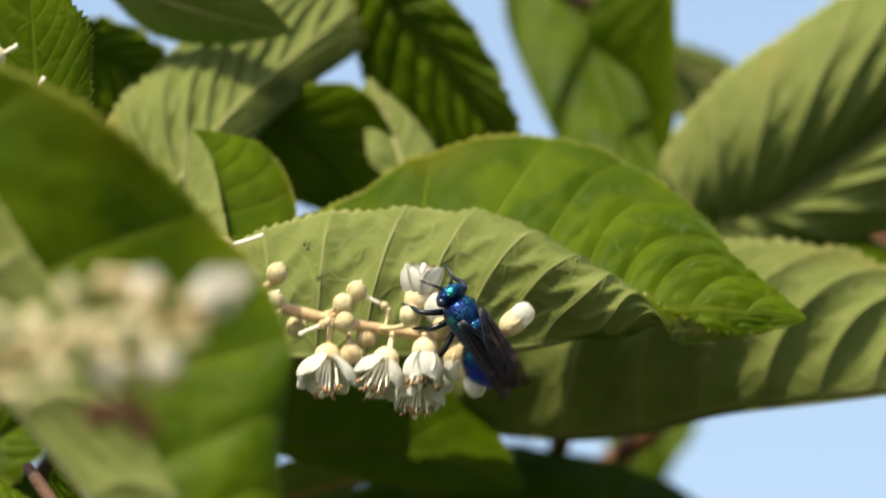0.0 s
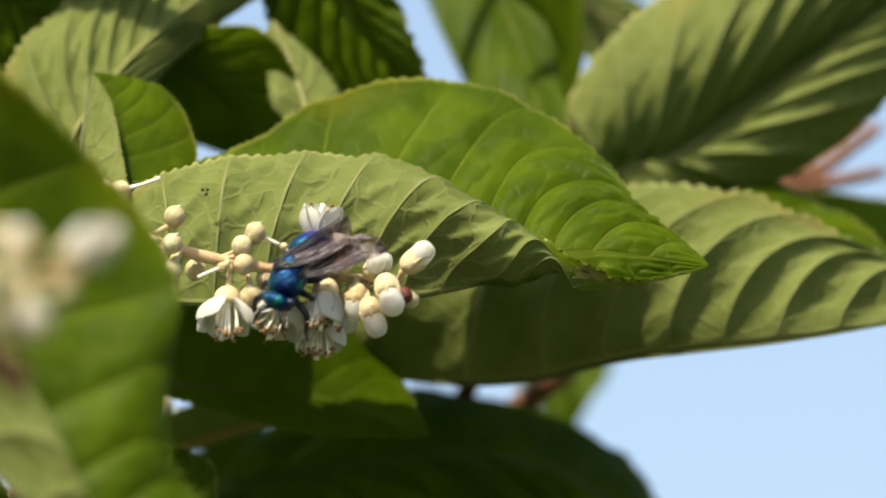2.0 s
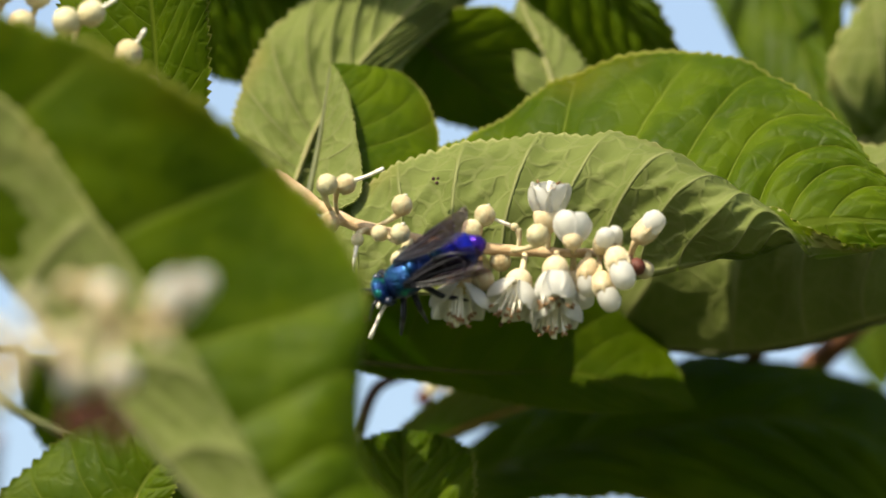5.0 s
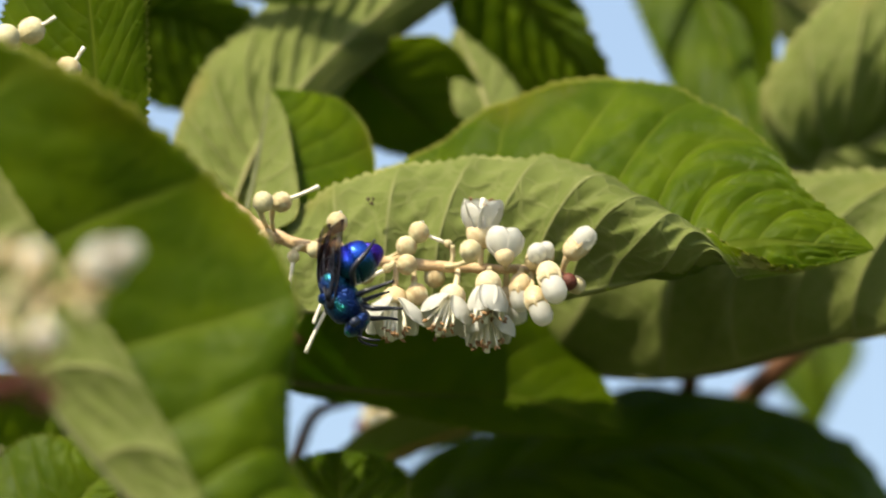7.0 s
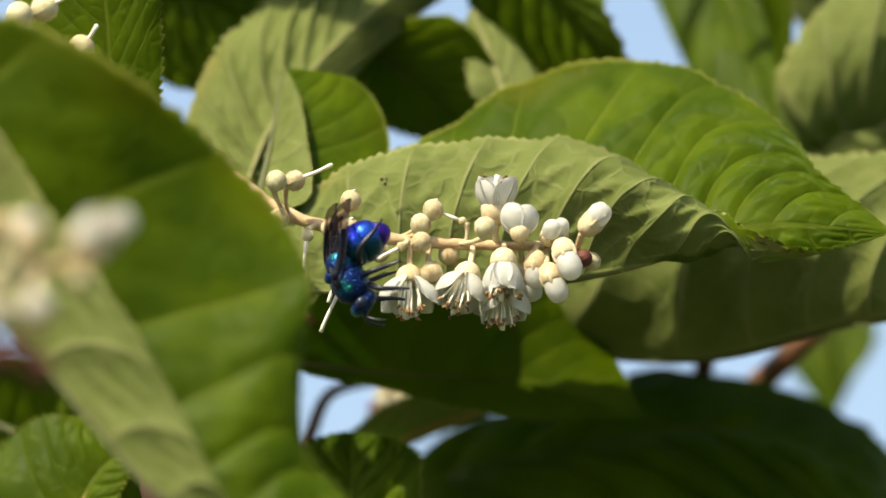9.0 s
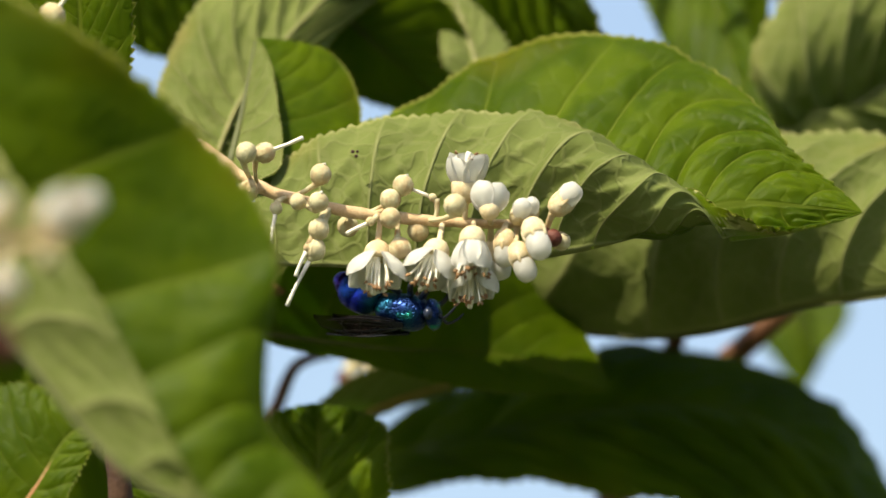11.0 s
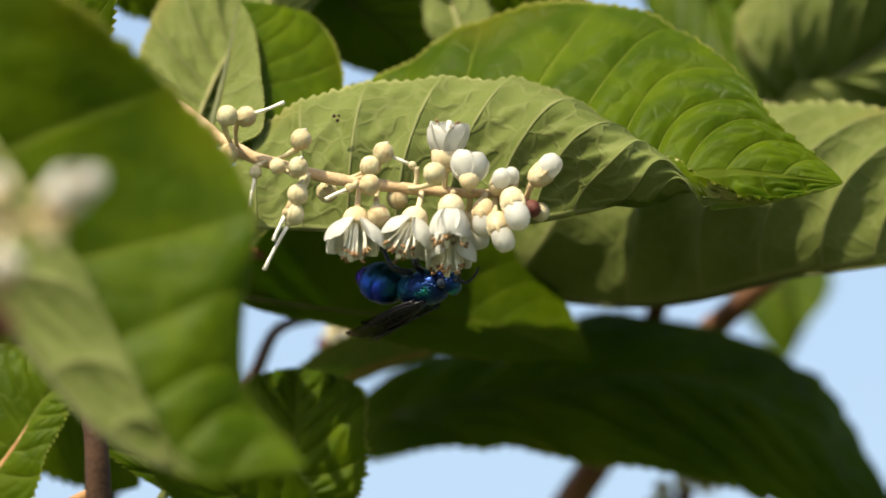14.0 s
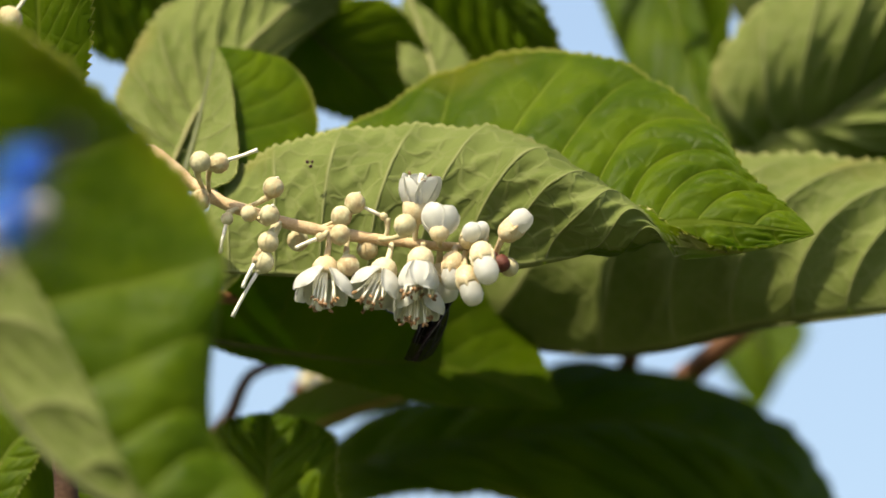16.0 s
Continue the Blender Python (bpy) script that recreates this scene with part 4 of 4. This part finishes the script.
for base, axis, size in [((-41.7, 5.0, 177.3), (0.3, 0.9, 0.3), 1.0), ((-32.6, 7.1, 174.4), (0.8, 0.5, 0.2), 0.95), ((-45.6, 1.1, 180.2), (0.1, -0.9, 0.4), 1.0)]:
    bud(near, along(LINE_NEAR, base), base, axis, size, 0.9)
for k, (x, y, z) in enumerate([(-58.2, 0.8, 175.8), (-54.7, 4.3, 174.4), (-52.1, -0.6, 180.2), (-49.9, 6.4, 174.4), (-45.7, 7.8, 174.4), (-48.1, 4.2, 183.1), (-55.6, -4.0, 180.2), (-60.9, 2.2, 174.4), (-42.2, 7.9, 171.4), (-62.0, -4.0, 178.7),
                               (-43.9, -0.9, 180.2), (-39.3, 6.2, 183.1), (-34.9, 2.0, 171.4), (-59.6, 4.5, 200.0), (-54.4, 1.1, 206.9), (-49.2, 0.9, 193.0), (-45.9, 3.8, 202.8), (-60.8, -2.2, 197.2), (-42.1, 1.9, 200.0), (-52.1, -4.2, 200.0)]):
    capsule(near, along(LINE_NEAR, (x, y, z)), (x, y, z), (0.3 * math.sin(k * 2.1), math.cos(k * 1.7), 0.5), 1.0, 1.8 * (k % 2))
for p in ((-43.5, -5.3, 171.4), (-40.7, -7.4, 171.4), (-46.2, -6.0, 168.5)):
    capsule(near, along(LINE_NEAR, p), p, (0.2, -0.9, 0.3), 1.15, 0, True)

# fruiting raceme, upper left
FOOT_FRUIT = (-84.6, 49.3, 23.5)
fruiting = thing("fruit_raceme", FOOT_FRUIT, "spike of cream round young fruits with straight styles", "flower", "flower spikes of the shrub")
FRUIT_STALK = [FOOT_FRUIT, (-71.4, 40.7, 23.5), (-61.3, 35.7, 23.5), (-55.0, 33.2, 23.5), (-51.2, 30.7, 23.5)]
part("stalk", tube([(-87.3, 49.6, 75.0)] + FRUIT_STALK, [1.2, 1.0, 0.9, 0.75, 0.6, 0.45], n=40, sides=9, wobble=0.25), RACHIS, fruiting, "downy cream-brown flower stalk")
LINE_FRUIT = spline(FRUIT_STALK, 60)
for k, ((x, y, z), ax) in enumerate([((-63.5, 41.6, 25.4), (0.2, 1, 0.3)), ((-59.5, 37.9, 27.4), (0.2, 0.9, 0.5)), ((-57.3, 39.7, 25.4), (0.8, 0.4, 0.3)), ((-65.1, 38.0, 29.3), (0, 0.7, 0.8)), ((-62.6, 35.2, 29.3), (-0.1, -0.5, 0.8)),
                                     ((-51.9, 33.3, 25.4), (0.6, 0.8, 0.2)), ((-53.1, 31.1, 27.4), (0.2, -0.7, 0.6)), ((-68.0, 42.5, 25.4), (0, 1, 0.4)), ((-50.0, 30.7, 23.5), (0.9, -0.4, 0.2)), ((-71.1, 37.0, 27.4), (0, -1, 0.4)), ((-57.5, 34.0, 27.4), (0.3, -0.6, 0.6))]):
    capsule(fruiting, along(LINE_FRUIT, (x, y, z)), (x, y, z), ax, 1.3, 3.4 if k % 2 == 0 or k == 5 else 0)

# dry fruit clusters far behind
for foot, pts in (((-16.0, -12.9, -76.6), [(-14.6, -15.1, -92.0), (-12.7, -15.7, -92.0), (-13.7, -14.2, -92.0), (-11.6, -14.7, -92.0), (-11.1, -16.4, -92.0), (-15.3, -16.7, -92.0)]),
                  ((36.2, -33.1, -101.0), [(35.7, -38.4, -101.0), (37.9, -37.6, -101.0), (40.0, -39.7, -101.0), (34.8, -41.0, -101.0), (41.4, -38.0, -101.0), (37.1, -41.4, -101.0)])):
    ob = thing("fruit_raceme", foot, "small dry fruit cluster far behind the leaves", "flower", "flower spikes of the shrub")
    part("stalk", tube([foot, (Vector(foot) + Vector(pts[2])) / 2, pts[2]], [0.7, 0.6, 0.4], n=12, sides=7), RACHIS, ob)
    for k, p in enumerate(pts):
        capsule(ob, pts[2], p, (math.sin(k * 2.0), -0.6, math.cos(k * 2.0)), 0.9, 1.0, k % 3 == 2)


# ---------------------------------------------------------------- the wasps: own mm, x forward, y to the left, z up
def hinge_part(name, shape, mat, parent, at, label=""):
    shape.v = [tuple(Vector(p) - Vector(at)) for p in shape.v]
    ob = part(name, shape, mat, parent, label, own=True)
    ob.location = Vector(at) / 1000
    return ob


def blade_wing(side, length, width, root, sweep):
    """A thin wing from its root, pointing back, with its veins."""
    sh, ve = Shape(), Shape()
    nl, nw = 16, 7
    top = []
    ca, sa = math.cos(sweep), math.sin(sweep)
    def spot(a, b):
        lead = 0.14 * width * math.sin(math.pi * a ** 0.7)
        trail = width * (0.08 + 0.74 * math.sin(math.pi / 2 * a / 0.74) if a < 0.74 else 0.82 * math.sqrt(max(0.0, 1 - ((a - 0.74) / 0.265) ** 2)))
        lx, ly = -length * a, b * (lead + trail) - trail
        x, y = lx * ca - ly * sa, -lx * sa + 0 + ly * ca
        return Vector(root) + Vector((x, side * (y if side > 0 else y), 0.35 * math.sin(a * 5 + b * 4) * 0.5 + 0.3 * math.sin(b * 9) * a))
    for i in range(nl):
        for j in range(nw):
            top.append(spot(i / (nl - 1), j / (nw - 1)))
    q = [(i * nw + j, i * nw + j + 1, (i + 1) * nw + j + 1, (i + 1) * nw + j) for i in range(nl - 1) for j in range(nw - 1)]
    o = len(top)
    sh.add(top + [p - Vector((0, 0, 0.05)) for p in top], q)
    sh.f += [tuple(k + o for k in reversed(t)) for t in q]
    sh.k = [0] * len(sh.f)
    for b0, b1, a1 in ((0.02, 0.02, 0.93), (0.98, 0.9, 0.8), (0.3, 0.2, 0.75), (0.5, 0.5, 0.72), (0.75, 0.75, 0.85)):
        tube([spot(0.02, b0), spot(a1 * 0.5, (b0 + b1) / 2), spot(a1, b1)], [0.16, 0.11, 0.06], n=9, sides=5, shape=ve)
    for a0, b0, a1, b1 in ((0.42, 0.95, 0.5, 0.5), (0.5, 0.5, 0.46, 0.1), (0.66, 0.95, 0.7, 0.45), (0.3, 0.5, 0.36, 0.1), (0.7, 0.45, 0.62, 0.2)):
        tube([spot(a0, b0), spot((a0 + a1) / 2, (b0 + b1) / 2), spot(a1, b1)], [0.07, 0.06, 0.05], n=5, sides=5, shape=ve)
    return sh, ve


def wasp(at, front, rear):
    ob = thing("cuckoo_wasp", at, "metallic blue and green wasp with smoky wings", "insect")
    th = Shape()
    turned([(-4.7, 0.9), (-4.3, 1.7), (-3.4, 2.25), (-2.3, 2.45), (-2.1, 2.35), (-1.0, 2.7), (0.6, 2.8), (1.8, 2.55), (2.5, 2.1), (2.9, 1.3)], (0, 0, 0), (1, 0, 0), 20, th, squash=0.92)
    tx = part("thorax", th, front, ob, "pitted metallic blue-green thorax", own=True)
    part("scutellum", turned(egg(2.0, 1.35, 7), (-2.4, 0, 1.5), (0.95, 0, 0.3), 12), front, tx, own=True)
    hd = turned([(-0.9, 0.9), (-0.6, 1.8), (0.0, 2.35), (0.7, 2.15), (1.25, 1.4), (1.5, 0.4)], (3.5, 0, -0.35), (1, 0, -0.35), 18)
    hd = part("head", hd, front, ob, "pitted metallic blue head", own=True)
    for sgn in (1, -1):
        part("eye", turned(egg(1.9, 0.75, 7), (3.3, sgn * 1.75, -0.9), (0.25, sgn * 0.2, 1), 10), EYE, hd, own=True)
        part("antenna", tube([(4.7, sgn * 0.5, -0.5), (5.7, sgn * 1.3, 0.1), (6.8, sgn * 2.0, -0.9), (7.4, sgn * 2.2, -2.0)], [0.28, 0.22, 0.2, 0.14], n=14, sides=6), CHITIN, hd, own=True)
    ab = hinge_part("abdomen", turned([(0, 0.7), (0.3, 1.6), (1.0, 2.5), (2.2, 3.0), (3.3, 3.12), (3.4, 3.0)], (-4.1, 0, -0.2), (-1, 0, 0), 24, squash=0.9), rear, ob, (-4.1, 0, -0.2), "glossy deep blue abdomen")
    for k, prof in enumerate(([(3.3, 2.8), (3.5, 3.1), (4.4, 3.1), (5.4, 2.85), (6.1, 2.45), (6.2, 2.2)], [(6.1, 1.9), (6.25, 2.1), (7.1, 1.6), (7.8, 1.1), (8.2, 0.4)])):
        seg = part("abdomen_segment", turned(prof, (0, 0, 0), (-1, 0, 0), 20, squash=0.9), rear, ab, own=True)
    wings = []
    for sgn in (1, -1):
        for nm, ln, wd, root, sw in (("forewing", 13.0, 5.0, (0.6, sgn * 2.1, 2.4), 0.0), ("hindwing", 9.0, 3.8, (-0.8, sgn * 2.1, 2.1), 0.0)):
            sh, ve = blade_wing(sgn, ln, wd, root, sw)
            w = hinge_part(nm, sh, WING, ob, root, "smoky brown translucent wing")
            ve.v = [tuple(Vector(p) - Vector(root)) for p in ve.v]
            part("wing_vein_net", ve, CHITIN, w, own=True)
            wings.append((w, sgn, nm))
        for k, (x0, dx, dz) in enumerate(((1.8, 2.6, -4.4), (0.2, 0.6, -5.0), (-1.5, -3.2, -5.2))):
            p0 = Vector((x0, sgn * 1.5, -2.2))
            knee = p0 + Vector((dx * 0.5, sgn * 2.3, -0.6))
            ankle = p0 + Vector((dx * 0.9, sgn * 2.5, dz * 0.62))
            toe = p0 + Vector((dx * 1.25, sgn * 2.9, dz))
            part("leg", tube([p0, knee, ankle, toe], [0.5, 0.42, 0.3, 0.16], n=16, sides=7), CHITIN, ob, own=True)
    return ob, ab, wings


def heading(at, forward, up):
    """The pose of a wasp at a point of the shrub's mm, by its forward and upward ways."""
    f = Vector(forward).normalized()
    s = Vector(up).cross(f).normalized()
    u = f.cross(s)
    m = Matrix((f, s, u)).transposed().to_4x4()
    turn = (SPACE.to_3x3() @ m.to_3x3()).to_4x4()
    return Matrix.Translation(place(at)) @ turn


WASP_ROWS = [
    (0.0, (11.4, 5.9, 17.7), (-0.5, 0.85, 0.2), (0.35, 0.1, 0.93)),
    (0.1, (9.5, 4.1, 17.7), (-0.82, 0.5, 0.2), (0.2, 0.3, 0.93)),
    (0.2, (7.4, 3.8, 17.7), (-0.9, 0.35, 0.2), (0.1, 0.4, 0.9)),
    (0.5, (7.5, 3.2, 17.7), (-0.82, -0.45, 0.2), (-0.15, 0.4, 0.85)),
    (1.0, (4.7, 3.7, 17.7), (-0.42, -0.82, 0.40), (-0.2, 0.4, 0.88)),
    (1.5, (4.7, 2.9, 17.7), (-0.42, -0.82, 0.40), (-0.2, 0.4, 0.88)),
    (2.0, (1.3, 3.6, 17.7), (-0.42, -0.82, 0.40), (-0.2, 0.45, 0.88)),
    (2.5, (-0.1, 1.5, 17.7), (-0.42, -0.82, 0.40), (-0.2, 0.4, 0.88)),
    (3.0, (-0.5, 2.7, 17.7), (-0.42, -0.82, 0.40), (-0.2, 0.35, 0.9)),
    (3.5, (-2.2, 2.7, 17.7), (-1.0, 0.10, -0.1), (-0.1, 0.1, 0.97)),
    (4.0, (-0.6, 3.9, 17.7), (-0.84, 0.53, -0.05), (0.05, 0.1, 0.97)),
    (4.6, (-10.1, 2.9, 17.7), (-0.9, 0.1, -0.1), (-0.1, 0.2, 0.97)),
    (5.4, (-14.4, 1.9, 15.8), (-0.5, -0.85, 0.0), (-0.6, 0.3, 0.7)),
    (6.5, (-14.0, 1.3, 24.0), (0.42, -0.9, 0.1), (-0.9, -0.40, 0.18)),
    (7.0, (-13.1, 1.2, 24.0), (0.42, -0.9, 0.1), (-0.9, -0.40, 0.18)),
    (7.5, (-12.9, 2.3, 24.0), (0.42, -0.9, 0.1), (-0.9, -0.40, 0.18)),
    (8.0, (-13.9, 1.2, 24.0), (0.42, -0.9, 0.1), (-0.9, -0.40, 0.18)),
    (8.5, (-14.0, 1.4, 24.0), (0.42, -0.9, 0.1), (-0.9, -0.40, 0.18)),
    (9.0, (-14.0, 1.3, 24.0), (0.42, -0.9, 0.1), (-0.9, -0.40, 0.18)),
    (9.7, (-15.1, -2.9, 12.9), (0.7, -0.7, 0.0), (-0.7, -0.6, 0.3)),
    (10.6, (-5.8, -7.1, 0.0), (0.9, -0.3, 0.0), (-0.2, -0.9, 0.3)),
    (11.5, (-1.5, -6.0, -4.0), (0.85, -0.1, 0.5), (-0.05, -0.95, 0.2)),
    (12.0, (-2.7, -6.8, -4.0), (0.85, 0.0, 0.5), (0, -0.95, 0.2)),
    (12.5, (1.9, -8.2, -4.0), (0.86, 0.05, 0.48), (0.1, -0.95, 0.2)),
    (13.0, (1.8, -6.4, -4.0), (0.86, 0.1, 0.48), (0.12, -0.95, 0.2)),
    (13.5, (3.6, -8.4, -4.0), (0.86, 0.08, 0.48), (0.12, -0.95, 0.2)),
    (14.0, (3.1, -8.2, -4.0), (0.85, 0.15, 0.48), (0.18, -0.95, 0.2)),
    (14.5, (7.3, -4.7, -4.0), (0.76, 0.55, 0.3), (0.5, -0.8, 0.3)),
    (15.0, (10.2, -3.1, -5.0), (0.55, 0.83, 0.0), (0.75, -0.45, 0.45)),
    (15.5, (8.6, -1.8, -5.0), (0.5, 0.86, 0.0), (0.78, -0.42, 0.45)),
    (16.0, (8.7, -0.3, -5.0), (0.5, 0.86, 0.0), (0.78, -0.42, 0.45)),
]
FLIGHT_ROWS = [
    (0.0, (-165.4, 90.2, 20.0), (1, -0.2, 0), (0, 1, 0.2)),
    (15.2, (-165.0, 70.0, 20.0), (1, -0.2, 0), (0, 1, 0.2)),
    (15.6, (-76.0, 42.0, 24.0), (1, -0.2, 0), (0, 1, 0.2)),
    (15.7, (-42.1, 30.5, 40.0), (1, -0.2, 0.1), (0, 1, 0.2)),
    (15.8, (22.6, 18.2, 70.0), (0.75, -0.45, 0.5), (0.3, 0.9, 0.3)),
    (15.9, (-5.8, 12.6, 110.0), (0.1, -0.3, 0.95), (0.0, 0.95, 0.3)),
    (16.0, (-32.8, 5.1, 220.0), (-0.15, -0.75, 0.6), (-0.4, 0.6, 0.7)),
]
feeding, feeding_abdomen, feeding_wings = wasp(WASP_ROWS[0][1], SHELL, SHELL_BLUE)
flying, flying_abdomen, flying_wings = wasp(FLIGHT_ROWS[0][1], SHELL_BRIGHT, SHELL_BRIGHT)
tagged(feeding, "metallic blue-green wasp feeding on the white flowers")
tagged(flying, "bright metallic blue wasp in flight past the leaves")


# ---------------------------------------------------------------- what moves
def motions():
    foot = Matrix.Translation(place(FOOT_RACEME))
    axis = SPACE.to_3x3() @ Vector((0, 0, 1))
    walk(raceme, [(t, foot @ Matrix.Rotation(radians(a), 4, axis)) for t, a in ((0, -2.56), (0.5, -3.07), (1, -1.84), (1.5, -2.05), (2, -1.33), (2.5, -1.33), (3, -0.92), (3.5, 0.10), (4, -0.61), (6.5, 1.02), (7, 0.51), (7.5, 2.15), (8, 1.02), (8.5, 1.02), (9, 1.33), (11.5, 0.72), (12, 0.92), (12.5, -0.00), (13, -0.00), (13.5, -0.20), (14, 0.10), (14.5, 0.92), (15, -1.33), (15.5, -1.13), (16, -1.02))])
    near_foot = place(FOOT_NEAR)
    walk(near, [(t, Matrix.Translation(near_foot + SPACE.to_3x3() @ Vector((x, y, 0)) / 1000)) for t, x, y in (
        (0, 1.2, -1.9), (0.5, -0.6, -1.4), (1, 0.5, -0.4), (1.5, -1.2, 0.0), (2, 0.8, -1.7), (2.5, -0.2, -2.8), (3, 0.6, -1.5), (3.5, -0.8, -0.1), (4, -3.0, -1.2), (6.5, -2.4, -7.4), (7, -2.9, -2.0),
        (7.5, -5.0, -2.8), (8, -5.5, -2.5), (8.5, -4.7, -2.0), (9, -5.0, -1.2), (11.5, -4.2, -1.7), (12, -3.0, -2.4), (12.5, -1.4, -3.0), (13, -1.6, -2.9), (13.5, -0.9, -3.4), (14, -1.4, -4.1), (14.5, 0, -4.2), (15, 0, -3.4), (15.5, -0.8, -3.0), (16, -3.6, -2.4))])
    walk(feeding, [(t, heading(p, f, u)) for t, p, f, u in WASP_ROWS])
    walk(flying, [(t, heading(p, f, u)) for t, p, f, u in FLIGHT_ROWS])
    # the abdomen curls under while the wasp feeds on the left
    for ob, rows in ((feeding_abdomen, ((0.0, 25), (0.5, 40), (1.0, 48), (3.0, 48), (3.5, 12), (4.0, 5), (5.4, 30), (6.3, 88), (9.2, 88), (10.6, 20), (14.4, 25), (15.0, 78), (16.0, 78))), (flying_abdomen, ((0.0, 10), (16.0, 12)))):
        at = ob.location.copy()
        walk(ob, [(t, Matrix.Translation(at) @ Matrix.Rotation(radians(-a), 4, "Y")) for t, a in rows])
    # (seconds, left wing's spread and lift, right wing's spread and lift, roof-like tilt)
    for wings, rows in ((feeding_wings, ((0.0, 3, 6, 2, 6, 10), (0.2, 6, 6, 2, 6, 8), (0.5, 34, 6, -16, 8, 5), (1.0, 54, 6, -34, 9, 5), (2.5, 54, 4, -32, 8, 5), (3.0, 46, 4, -28, 8, 5), (3.5, 24, 38, -6, 34, 8), (3.8, 34, 4, 0, 5, 6), (4.1, 36, 2, 2, 4, 5), (5.4, 12, -10, 8, 0, 30),
                                         (6.3, 6, -35, -2, -28, 34), (9.2, 6, -35, -2, -28, 34), (10.6, 12, 0, 10, 2, 30), (11.5, 10, 10, 10, 10, 20), (13.0, 8, 10, 8, 10, 20), (14.5, 8, 12, 8, 14, 25), (15.0, 4, 4, -14, 6, 30), (16.0, 4, 4, -14, 6, 30))),
                        (flying_wings, ((0.0, 70, 10, 70, 10, 0), (15.2, 70, 10, 70, 10, 0), (15.6, 75, 45, 75, 45, 0), (15.7, 75, -25, 75, -25, 0), (15.8, 75, 45, 75, 45, 0), (15.9, 75, -25, 75, -25, 0), (16.0, 60, 20, 60, 20, 0)))):
        for w, sgn, nm in wings:
            at = w.location.copy()
            k, h = (1.0, 1.0) if nm == "forewing" else (1.15, 0.98)
            keys = []
            for t, sl, ll, sr, lr, tilt in rows:
                spread, lift = (sl, ll) if sgn > 0 else (sr, lr)
                keys.append((t, Matrix.Translation(at) @ Matrix.Rotation(radians(-sgn * spread * k), 4, "Z") @ Matrix.Rotation(radians(lift * h), 4, "Y") @ Matrix.Rotation(radians(-sgn * tilt), 4, "X")))
            walk(w, keys)


motions()
